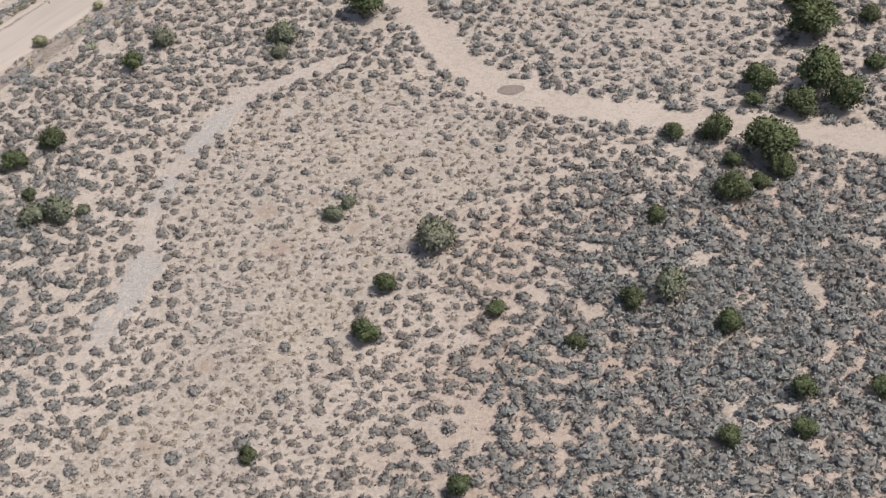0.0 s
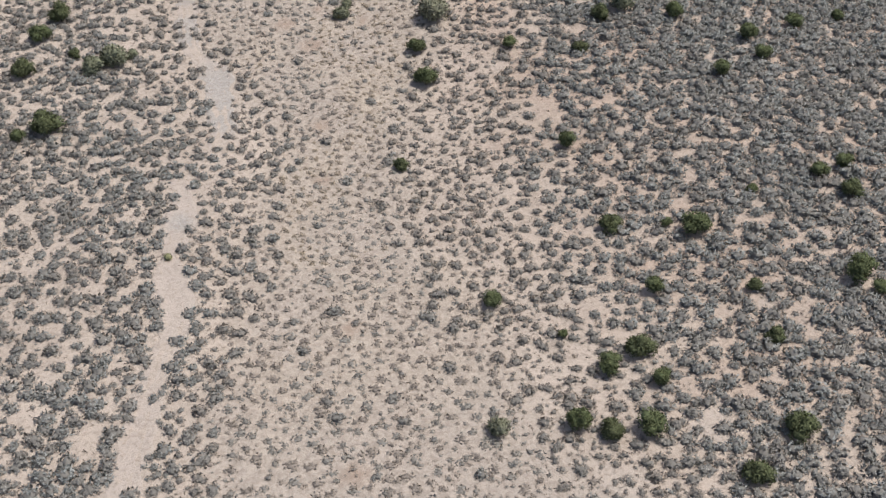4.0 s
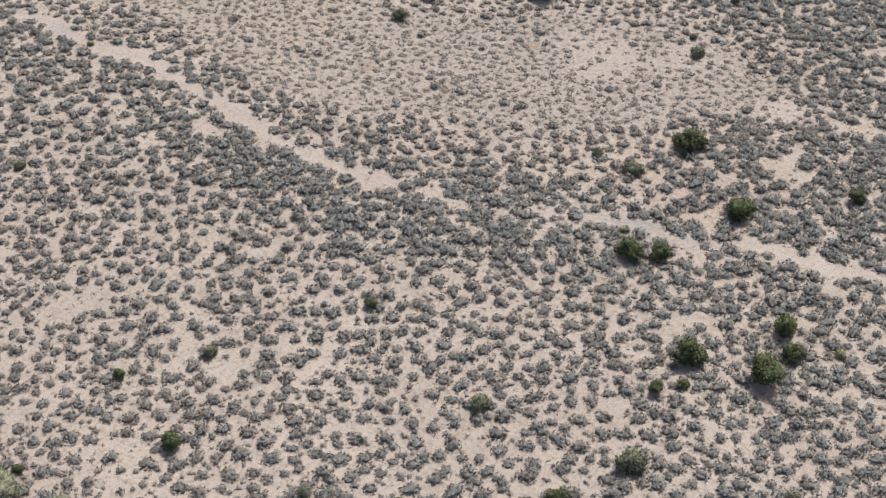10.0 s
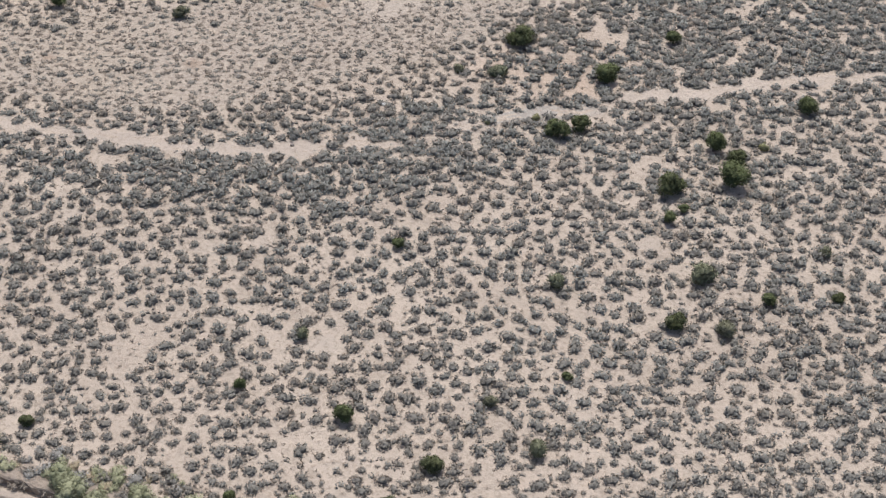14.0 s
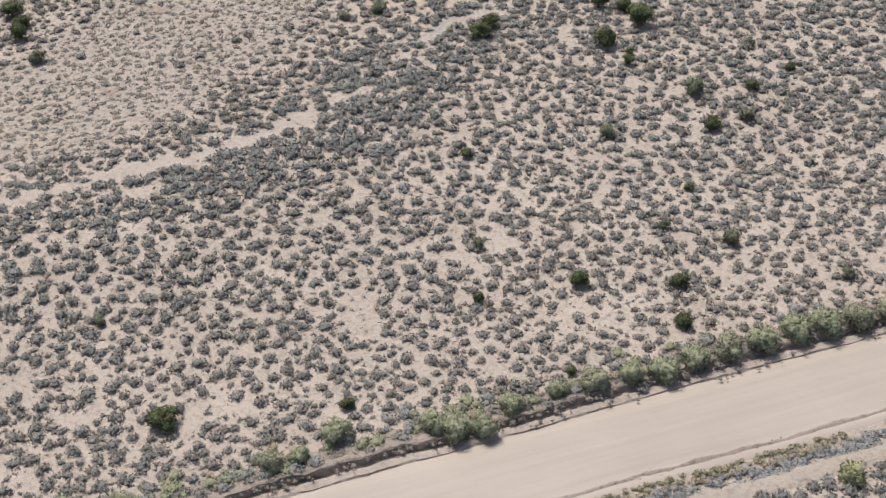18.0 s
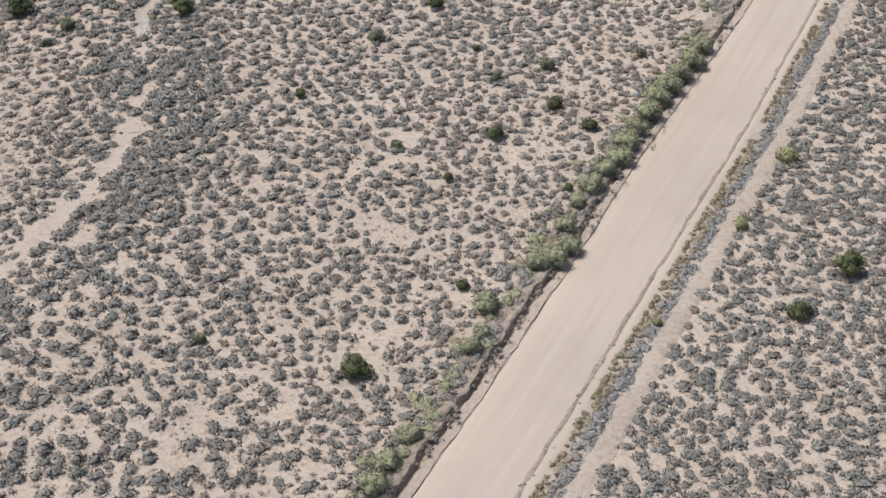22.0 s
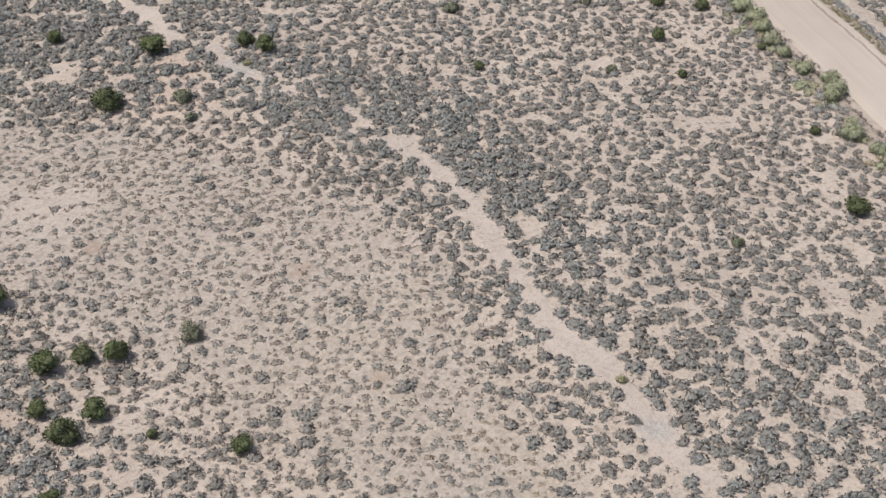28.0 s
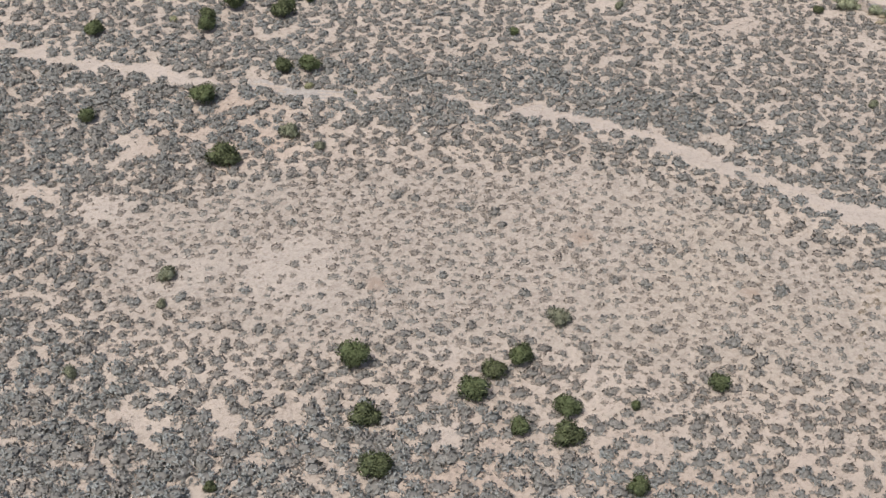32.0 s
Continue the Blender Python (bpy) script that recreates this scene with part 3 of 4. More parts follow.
def tufted_template(seed, lobes, blades, length, width, height=1.0, tuft=4, core=0.70, n=6, m=3):
    """An uneven bush of radius about 1: several low domes grown together, each set with small tufts of sprays over a twiggy inside."""
    r = np.random.default_rng(seed)
    turn = r.random() * 6.283
    blobs = [(0.06 * r.normal(), 0.06 * r.normal(), 0.66 + 0.12 * r.random())] if lobes > 1 else [(0, 0, 0.85)]
    for i in range(lobes - 1):
        q, th = 0.30 + 0.20 * r.random(), turn + (i + 0.7 * r.random()) * 6.283 / max(1, lobes - 1)
        blobs.append((math.cos(th) * q, math.sin(th) * q, 0.44 + 0.16 * r.random()))
    B = np.array(blobs)
    v0, f0 = mound([(x, y, 0.0, q * core / 0.78) for x, y, q in blobs], r, n, m, squash=height)
    count = blades // tuft
    pick = r.choice(len(B), count * 3, p=B[:, 2] ** 2 / (B[:, 2] ** 2).sum())
    ph, th = np.arccos(1 - 0.97 * r.random(count * 3)), r.random(count * 3) * 6.283
    out = np.stack([np.sin(ph) * np.cos(th), np.sin(ph) * np.sin(th), np.cos(ph)], 1)
    at = np.column_stack([B[pick, :2], np.zeros(count * 3)]) + out * (B[pick, 2] * (0.84 + 0.20 * r.random(count * 3)))[:, None] * np.array([1, 1, height])
    hid = np.zeros(len(at), bool)      # none deep inside a neighbouring dome
    for x, y, q in blobs:
        hid |= np.sqrt((at[:, 0] - x) ** 2 + (at[:, 1] - y) ** 2 + (at[:, 2] / height) ** 2) < 0.78 * q
    good = np.flatnonzero(~hid)[:count]
    at, out = np.repeat(at[good], tuft, axis=0), np.repeat(out[good], tuft, axis=0)
    k = len(at)
    tone = np.repeat(r.random(len(good)), tuft)
    at = at + 0.055 * r.normal(size=at.shape)
    at[:, 2] = np.maximum(at[:, 2], 0.02)
    way = unit(0.55 * out + np.array([0, 0, 0.25]) + 0.60 * r.normal(size=out.shape))
    face = unit(out + np.array([0, 0, 0.30]))
    v1, f1 = sprays(at - way * (0.22 * length), way, length * (0.6 + 0.7 * r.random(k)), width * (0.65 + 0.7 * r.random(k)), r, face)
    v1[:, 2] = np.maximum(v1[:, 2], 0.0)
    fresh = np.concatenate([np.full(len(v0), -1.0), np.repeat(np.clip(0.55 * tone + 0.45 * r.random(k), 0, 1), 3)])
    mid = np.repeat([(x, y, -0.05) for x, y, q in blobs], len(v0) // len(blobs), axis=0)
    normals = np.vstack([unit(v0 - mid), np.repeat(unit(face + 0.28 * r.normal(size=face.shape)), 3, axis=0)])
    return np.vstack([v0, v1]), np.vstack([f0, f1 + len(v0)]), fresh, normals


def gather(name, templates, places, mat):
    """Many plants in one mesh. places: rows of x, y, radius, height factor and, where given, how dry each is."""
    places = np.asarray(places, float)
    which = rng.integers(0, len(templates), len(places))
    V, F, T, R, M, D, base = [], [], [], [], [], [], 0
    for w, (v, f, fresh, nor) in enumerate(templates):
        p = places[which == w]
        if not len(p):
            continue
        a, n = rng.random(len(p)) * 6.283, len(p)
        c, s = np.cos(a)[:, None], np.sin(a)[:, None]
        q, e = p[:, 2][:, None], np.exp(0.08 * rng.normal(size=(n, 1)))
        X, Y = (v[:, 0] * e * c - v[:, 1] / e * s) * q + p[:, :1], (v[:, 0] * e * s + v[:, 1] / e * c) * q + p[:, 1:2]
        Z = v[:, 2] * q * p[:, 3:4] + (lie_of_land(p[:, 0], p[:, 1]) - 0.02)[:, None]
        V.append(np.stack([X, Y, Z], -1).reshape(-1, 3))
        M.append(np.stack([nor[:, 0] * c - nor[:, 1] * s, nor[:, 0] * s + nor[:, 1] * c, nor[:, 2] + 0 * c], -1).reshape(-1, 3))
        F.append((f[None] + base + (np.arange(n) * len(v))[:, None, None]).reshape(-1, 3))
        T.append(np.repeat(rng.random(n), len(v)))
        R.append(np.tile(fresh, n))
        D.append(np.repeat(p[:, 4] if p.shape[1] > 4 else np.zeros(n), len(v)))
        base += n * len(v)
    return mesh_of(name, np.vstack(V), np.vstack(F), mat, True, {"tone": np.concatenate(T), "fresh": np.concatenate(R), "dry": np.concatenate(D)}, np.vstack(M))


# Big plants first: place and width of each.
JUNIPERS = [
    (31.2, 41.4, 1.9), (30.4, 36.0, 2.2), (39.7, 38.2, 1.6), (49.3, 38.5, 2.0), (45.5, 34.6, 1.6), (56.2, 35.6, 2.0), (60.1, 28.5, 2.0), (59.8, 25.1, 1.7),
    (55.1, 24.5, 1.7), (24.1, 24.4, 1.4), (38.3, 21.2, 1.9), (-0.3, 59.7, 2.3), (-2.8, 56.6, 2.3), (3.6, 72.2, 2.2), (24.8, 79.8, 4.2), (61, 64.8, 3.2),
    (66.4, 72, 4.7), (65.2, 64.3, 4.3), (63.9, 60.9, 2.9), (67.3, 61.2, 3.7), (60.1, 62.5, 1.7), (53.2, 58.3, 1.8), (56.6, 57.9, 2.8), (60.9, 55.5, 4.7),
    (57.2, 49.9, 2.9), (57.8, 54.3, 1.9), (59.7, 51.5, 1.8), (61.3, 52.6, 2.3), (51.7, 47.9, 1.7), (70.6, 66.7, 2.0), (71.3, 74.3, 2.2), (0, 52.3, 1.2)]
JUNIPERS_EAST = [
    (65.2, 77.4, 2.2), (37, 9.4, 2.0), (42.8, 6.2, 2.4), (55.1, 7.9, 1.8), (57.5, 8, 1.6), (56.3, 4.8, 1.9), (49.3, 8.5, 1.1), (65.1, 28.7, 1.9),
    (69.8, 28.3, 1.4), (24.9, 5, 1.8), (73, 48.9, 2.4), (-4.1, 40.9, 3.0), (-6.8, 40.3, 1.6), (-5.2, 50.6, 2.3), (30.2, -4.6, 2.0), (32.9, -4.1, 2.3),
    (33.1, -7.2, 1.5), (25.8, -9.1, 1.9), (27.8, -10.4, 1.8), (30.3, -11.2, 2.5), (39.5, -15.4, 2.4), (34.7, -17.7, 2.2), (36.8, 1.4, 1.7), (43.9, -1.3, 1.4),
    (42.6, -6.8, 1.7), (51.5, -3.6, 2.5), (52.1, -5.6, 1.6), (29.5, -20.2, 2.4), (28.5, -0.2, 0.8), (43.8, -24.9, 0.9), (55.2, -11.8, 1.9), (41.2, 8.0, 1.0)]
JUNIPERS_SOUTH = [
    (7.2, -40.5, 2.9), (-1.5, -46.6, 2.6), (-9.9, -39.1, 2.3), (-9.3, -41.6, 1.9), (-22.7, -21.9, 1.1), (-20.1, -46.1, 2.6), (-15, -52.2, 2.1), (-17.5, -53.5, 1.8),
    (-20.6, -51.9, 2.8), (-24.2, -44.7, 1.2), (-40.6, -14.6, 1.6), (-36, -7.7, 1.0), (-23, -46.4, 1.0), (-36.3, -40.9, 1.7), (-35.6, -48.7, 1.4), (-36.7, -54, 1.1),
    (-11, -63.3, 2.2), (-40, -31.1, 0.9), (-46.5, -19.6, 1.6), (-46.3, -5.9, 0.9), (4.3, -55.5, 1.8), (-28.5, 16.8, 2.3), (-49.4, -15.8, 1.5), (-36.5, 7.2, 1.1),
    (-67, 6.8, 2.5), (-61.8, 12, 1.9), (-45.5, 40.3, 2.4)]
OLIVES = [
    (52.2, 39.3, 3.3), (5.7, 76.1, 2.8), (17.4, 73.7, 2.2), (5.2, 50.3, 1.4), (3.3, 49.6, 3.2), (1.2, 49.3, 2.6), (26.1, 49.6, 2.0), (27.1, 51.1, 1.6), (20.6, -7.4, 2.0), (1.7, -36.6, 2.0),
    (-29.8, -33.3, 1.7), (-31.7, -12.9, 1.3), (-31.7, -44.7, 2.3), (-37.9, -44.4, 1.8), (-31.2, -55.4, 1.3), (-41.5, -25, 1.2), (-46.7, -27, 1.7), (-56.1, -28.9, 1.3),
    (-16.9, 13.5, 1.3), (36.2, -39.3, 1.3), (3.2, -33, 1.3), (27.1, -36.7, 1.0), (34.8, 45.6, 3.8), (17.3, 76.1, 3.0), (23.8, -37.8, 1.7)]
YELLOWS = [(-7.1, 77.2, 1.8), (-6.8, -38, 1.1), (-6.7, -33.4, 0.7), (-15.8, -56.7, 1.1), (-66.5, -10.5, 2.5), (2.5, 18.2, 0.9), (-60, -0.1, 1.7), (-3.1, 84.1, 1.4), (-51, 12, 0.9)]
ROADSIDE = [
    (-62.3, -29.4, 2.4), (-61, -26.9, 2.8), (-59.4, -24.4, 2.7), (-57.8, -22.2, 2.7), (-56.4, -20.2, 2.6), (-55.2, -17.7, 2.6), (-53.6, -15.3, 2.6), (-52.4, -12.9, 2.6),
    (-51.5, -10.4, 2.6), (-49.9, -8.5, 2.0), (-48.4, -6.1, 2.5), (-46.9, -3.6, 1.7), (-45.4, -0.2, 2.0), (-45.4, 2.7, 2.1), (-44, 4.2, 2.6), (-42.6, 4.9, 2.0),
    (-38.2, 9.8, 2.4), (-36.9, 14.7, 1.9), (-37.6, 12.9, 1.6), (-32.2, 23.4, 1.8), (-25.9, 36.7, 2.0), (-27, 32.5, 1.9), (-29.6, 28.3, 2.3), (-30.5, 26, 2.0)]


def tree_meshes(seed, blades, leaf, lobes, height, mat, length=0.20, width=0.13, core=0.85):
    """Trunk with limbs and a crown of many sprays, for a plant of width 2 at scale 1."""
    r = np.random.default_rng(seed)
    blobs = []
    for i in range(lobes):
        a, q = r.random() * 6.283, 0.58 * math.sqrt(r.random())
        top = 1 - q * 0.9
        z = height * (0.30 + 0.55 * top * r.random())
        blobs.append((math.cos(a) * q, math.sin(a) * q, z, 0.30 + 0.22 * r.random()))
    blobs.append((0, 0, height * 0.45, 0.62))
    b = np.array(blobs)
    v0, f0 = [], []
    base = 0
    for cx, cy, cz, rad in blobs:      # the shaded inside, small rough balls
        v, f = mound([(0, 0, 0, rad * core)], r, *((7, 4) if core < 0.9 else (10, 5)))
        low = v * np.array([1, 1, -0.8])
        v = np.vstack([v, low]) + np.array([cx, cy, cz])
        v0.append(v)
        f0.append(np.vstack([f, f[:, ::-1] + len(low)]) + base)
        base += len(v)
    pick = r.integers(0, len(b), blades)
    ph, th = np.arccos(1 - 1.75 * r.random(blades)), r.random(blades) * 6.283
    way = np.stack([np.sin(ph) * np.cos(th), np.sin(ph) * np.sin(th), np.cos(ph)], 1)
    at = b[pick, :3] + way * b[pick, 3:] * (core - 0.15 + 0.35 * r.random((blades, 1)))
    at[:, 2] = np.maximum(at[:, 2], 0.05)
    face = unit(way + np.array([0, 0, 0.25]))
    mass_way = unit(at - np.array([0, 0, height * 0.35]))
    way = unit(way + np.array([0, 0, 0.35]) + 0.7 * r.normal(size=way.shape))
    v1, f1 = sprays(at, way, length * (0.6 + 0.8 * r.random(blades)), width * (0.7 + 0.6 * r.random(blades)), r, face)
    fresh = np.concatenate([np.zeros(base), np.repeat(r.random(blades), 3)])
    soft_way = unit(0.6 * face + 0.5 * mass_way + 0.35 * r.normal(size=face.shape))
    inner = np.vstack([unit(v - v.mean(0)) for v in v0])
    crown = mesh_of(leaf, np.vstack(v0 + [v1]), np.vstack(f0 + [f1 + base]), mat, True,
                    {"fresh": fresh, "tone": np.full(base + len(v1), r.random())}, np.vstack([inner, np.repeat(soft_way, 3, axis=0)]))
    tv, tf, count = [], [], 0
    limbs = [((0, 0, -0.1), (0.04, 0.03, height * 0.75), 0.13, 0.04)] + [((0, 0, height * 0.12), tuple(b[i, :3]), 0.07, 0.02) for i in range(min(5, lobes))]
    for p, q, r0, r1 in limbs:
        p, q = np.array(p), np.array(q)
        d = unit(q - p)
        e = unit(np.cross(d, (0.3, 0.9, 0.1)))
        g = np.cross(d, e)
        ring = np.arange(7) * 2 * math.pi / 7
        circle = np.cos(ring)[:, None] * e + np.sin(ring)[:, None] * g
        tv += [p + circle * r0, (p + q) / 2 + circle * (r0 + r1) / 2 + 0.03 * r.normal(size=3), q + circle * r1]
        for k in (0, 7):
            tf += [(count + k + i, count + k + (i + 1) % 7, count + k + 7 + (i + 1) % 7, count + k + 7 + i) for i in range(7)]
        count += 21
    return crown, mesh_of("trunk", np.vstack(tv), np.array(tf), MAT_BARK)


def plant_kind(name, crown_name, kinds, rows, labels, category, group, wood="trunk"):
    """Builds each kind once at the first places, then copies it to the others."""
    made = []
    r = random.Random(len(rows) * 13 + 5)
    for i, (x, y, w) in enumerate(rows):
        z = float(lie_of_land(x, y)) - 0.03
        tall = (0.74 + 0.30 * r.random() if name == "juniper" else 0.9 + 0.25 * r.random()) if name != "sagebrush" else 0.66 + 0.32 * r.random()
        m = Matrix.LocRotScale((x, y, z), Euler((0, 0, r.random() * 6.283)), (w / 2, w / 2, w / 2 * tall))
        label = labels(w)
        if i < len(kinds):
            top = new(name)
            crown, stem = kinds[i]
            part(crown_name, crown, top)
            part(wood, stem, top)
            top.matrix_basis = m
            made.append(top)
            tagged(top, label, category, group)
        else:
            src = made[r.randrange(len(made))]
            ob = copy_thing(src, Matrix.Identity(4))
            ob.matrix_basis = m
            tagged(ob, label, category, group)


juniper_kinds = [tree_meshes(100 + i, 2900, "crown", 11 + i % 4, 1.55 + 0.12 * (i % 3), MAT_JUNIPER, 0.105, 0.085) for i in range(7)]
plant_kind("juniper", "crown", juniper_kinds, [(x, y, 1.16 * w) for x, y, w in JUNIPERS + JUNIPERS_EAST + JUNIPERS_SOUTH],
           lambda w: "tall bushy dark green juniper tree on sandy soil" if w > 2.6 else "small round dark green juniper on sandy soil" if w < 1.5 else "rounded dark green juniper standing among sagebrush",
           "juniper", "junipers of the scrubland")
olive_kinds = [tree_meshes(200 + i, 1500, "foliage", 8, 1.15, MAT_OLIVE, 0.15, 0.10, 0.95) for i in range(4)]
plant_kind("olive_shrub", "foliage", olive_kinds, OLIVES,
           lambda w: "broad greyish olive-green shrub on dry ground" if w > 2.5 else "small greyish olive-green shrub among sagebrush", "shrub", "olive shrubs of the scrubland", "stems")
yellow_kinds = [tree_meshes(300 + i, 900, "foliage", 6, 1.0, MAT_YELLOW, 0.15, 0.10, 1.0) for i in range(2)]
plant_kind("rabbitbrush", "foliage", yellow_kinds, YELLOWS, lambda w: "bright yellow-green rabbitbrush on bare sand", "shrub", "yellow-green shrubs", "stems")
pale_kinds = [tree_meshes(400 + i, 2300, "foliage", 9, 1.1, MAT_PALE, 0.11, 0.07, 1.0) for i in range(4)]
plant_kind("roadside_shrub", "foliage", pale_kinds, ROADSIDE, lambda w: "feathery pale green shrub growing above the road bank", "shrub", "shrubs along the road bank", "stems")

# ---- scrub ----
KEEP_OFF = np.array(JUNIPERS + JUNIPERS_EAST + JUNIPERS_SOUTH + OLIVES + YELLOWS + ROADSIDE)
SEEN = [(79, 80), (72, 84), (-16, 93), (-44, 48), (-70, 30), (-91, -9), (-90, -30), (-86, -42), (-78, -54), (-60, -73), (-16, -82), (22, -85), (53, -46), (82, 24)]
rs = np.random.default_rng(11)
N_TRY = 200000
X, Y = rs.uniform(-100, 92, N_TRY), rs.uniform(-96, 106, N_TRY)
ok = inside(SEEN, X, Y)
X, Y = X[ok], Y[ok]
field = np.maximum(soft_inside(FIELD, X, Y), 0.86 * soft_inside(NORTH_FIELD, X, Y))
semi = soft_inside(FIELD_RIM, X, Y, 6.0, 3.0) * (1 - field)
s_road, off_road = road_coords(X, Y)
lines = beside_lines(X, Y) + np.where((Y < -15) & (Y > -34), 1.7, 1.2) * (speckle(X, Y, 1.2, 61) - 0.5)
bare = np.maximum(blotch(X, Y, BARE, 0.75), blotch(X, Y, PALE[:3], 0.8))
patch = speckle(X, Y, 5.5, 64) * 0.35 + speckle(X, Y, 2.6, 62) * 0.40 + speckle(X, Y, 1.2, 63) * 0.25
across = smooth(9.5, 11, off_road)
roadward = smooth(-24, -6, off_road) * (1 - across)      # the strip between the flat and the road
east = smooth(26, 54 - 11 * smooth(-2, -12, Y), X) * smooth(-46, -38, Y) * (1 - field) * (1 - 0.7 * semi) * (1 - 0.9 * smooth(48, 58, Y))
south = np.maximum(smooth(-34, -44, Y) * smooth(-14, -6, X), 0.3 * smooth(-42, -54, Y)) * (1 - field)
rim = (1 - smooth(4.5, 11, lines)) * (X < 13) * (Y < 20) * (Y > -60) * (1 - 0.6 * semi)
rim = rim * (0.55 + 0.45 * smooth(-36, -24, Y)) * (1 - 0.5 * smooth(-4, 8, Y))
west = smooth(8, 2, X) * smooth(14, 24, Y) * (1 - across)
far_east = smooth(46, 60, X) * east
dense = np.clip(np.maximum.reduce([east, 0.9 * rim, 0.60 * across, 0.40 * west, 0.9 * south]), 0, 1)
free = (lines > 0.12) & ~((off_road > -1.5) & (off_road < 10.4)) & (bare < 0.5) & ~((off_road > -4.8) & (s_road > 62))
for px, py, w in KEEP_OFF:
    free &= np.hypot(X - px, Y - py) > 0.42 * w
keep = free & (patch > 0.27 + 0.03 * dense - 0.05 * far_east + 0.03 * roadward) & (rs.random(len(X)) > field * 0.985) & (rs.random(len(X)) > 0.35 * semi)
small = rs.random(len(X)) < 0.30 - 0.12 * dense + 0.25 * semi + 0.10 * roadward
size = np.where(small, 0.20 + 0.18 * rs.random(len(X)), 0.42 + 0.36 * rs.random(len(X)) ** 1.25)
size = size * (1.15 + 0.28 * dense + 0.12 * east) * (1 - 0.16 * roadward) * (1 - 0.20 * across) * (1 - 0.14 * semi)
gap = (0.85 - 0.23 * dense - 0.06 * far_east) * rs.uniform(0.70, 1.22, len(X))
dryness = np.clip(0.12 + 0.60 * rs.random(len(X)) ** 2.2 + 0.45 * small + 0.85 * semi + 0.40 * roadward - 0.30 * dense + 0.40 * (speckle(X, Y, 9, 65) - 0.45), 0, 1)
taken, grid = [], {}
order = np.flatnonzero(keep)
for i in order[np.argsort(-size[order] * rs.uniform(0.4, 1.6, len(order)))]:      # large plants first
    x, y, q = X[i], Y[i], size[i]
    cx, cy = int(x // 2.2), int(y // 2.2)
    if all((x - a) ** 2 + (y - b) ** 2 > (gap[i] * (q + c)) ** 2 for u in (-1, 0, 1) for v in (-1, 0, 1) for a, b, c in grid.get((cx + u, cy + v), ())):
        grid.setdefault((cx, cy), []).append((x, y, q))
        taken.append((x, y, q, 0.64 + 0.34 * rs.random(), dryness[i]))
taken = np.array(taken)

# The plants along the middle of the trail stand as things of their own, the rest as scrub.
near = (beside_lines(taken[:, 0], taken[:, 1]) < 2.2) & (taken[:, 1] < 16) & (taken[:, 1] > -52) & (taken[:, 0] < 6)
single = taken[near][:240]
mass = np.vstack([taken[~near], taken[near][240:]])
sage = [tufted_template(20 + i, 2 + i % 3, 168, 0.26, 0.135, 1.0) for i in range(12)]
young_sage = [tufted_template(40 + i, 1 + i % 2, 64, 0.32, 0.19, 1.0) for i in range(6)]
young = mass[:, 2] < 0.44
for some, kinds, label in ((~young, sage, "grey-green sagebrush covering the sandy ground"), (young, young_sage, "small young sagebrush between the larger bushes")):
    tagged(new("sagebrush_scrub", gather("sagebrush_scrub", kinds, mass[some], MAT_SAGE)), label, "sagebrush", kind="stuff")


def sage_kind(t):
    v, f, fresh, nor = t
    leaves = mesh_of("foliage", v, f, MAT_SAGE, True, {"tone": np.full(len(v), rng.random()), "fresh": fresh}, nor)
    sv, sf = [], []
    for k in range(5):
        a = k * 1.257
        tip = np.array([math.cos(a) * 0.4, math.sin(a) * 0.4, 0.45])
        side = np.array([-math.sin(a), math.cos(a), 0]) * 0.035
        n = len(sv)
        sv += [(-side) + (0, 0, -0.08), side + np.array((0, 0, -0.08)), np.array((0.05 * math.cos(a), 0.05 * math.sin(a), -0.08)), tip]
        sf += [(n, n + 1, n + 3), (n + 1, n + 2, n + 3), (n + 2, n, n + 3)]
    return leaves, mesh_of("stems", np.array(sv), np.array(sf), MAT_BARK)


plant_kind("sagebrush", "foliage", [sage_kind(t) for t in sage], [(x, y, 2 * q) for x, y, q, h, d in single],
           lambda w: "large rounded grey-green sagebrush beside the sandy trail" if w > 1.2 else "small grey-green sagebrush beside the sandy trail", "sagebrush", "sagebrush along the trail", "stems")

# Low brownish brush of the old field: flat, spreading mats
grid, low = {}, []
strawy = field * smooth(2, 26, Y) * (0.25 + 0.75 * (speckle(X, Y, 9, 32) > 0.42)) * (rs.random(len(X)) < 0.75)
low_size = (0.18 + 0.48 * rs.random(len(X)) ** 1.6) * (1 - 0.30 * strawy)
order = np.flatnonzero((field + 0.5 * semi > 0.3) & (free | (blotch(X, Y, PALE[:3]) > 0.3)) & (speckle(X, Y, 6.5, 69) * 0.5 + speckle(X, Y, 2.4, 66) * 0.30 + speckle(X, Y, 1.0, 67) * 0.20 > 0.24)
                       & (0.9 * blotch(X, Y, PALE, 0.95) < rs.random(len(X))) & (blotch(X, Y, RUST) < 0.4))
for x, y, q, h in taken[:, :4][(taken[:, 0] > -6) & (taken[:, 0] < 64)]:
    grid.setdefault((int(x // 1.8), int(y // 1.8)), []).append((x, y, q))
for i in order[np.argsort(-low_size[order] * rs.uniform(0.6, 1.4, len(order)))]:
    x, y, q = X[i], Y[i], low_size[i]
    cx, cy = int(x // 1.8), int(y // 1.8)
    if all((x - a) ** 2 + (y - b) ** 2 > (rs.uniform(0.6, 1.05) * (q + c)) ** 2 for u in (-1, 0, 1) for v in (-1, 0, 1) for a, b, c in grid.get((cx + u, cy + v), ())):
        grid.setdefault((cx, cy), []).append((x, y, q))
        low.append((x, y, q, (0.50 + 0.25 * rs.random()) * (1.25 - q), strawy[i]))
low = np.array(low)
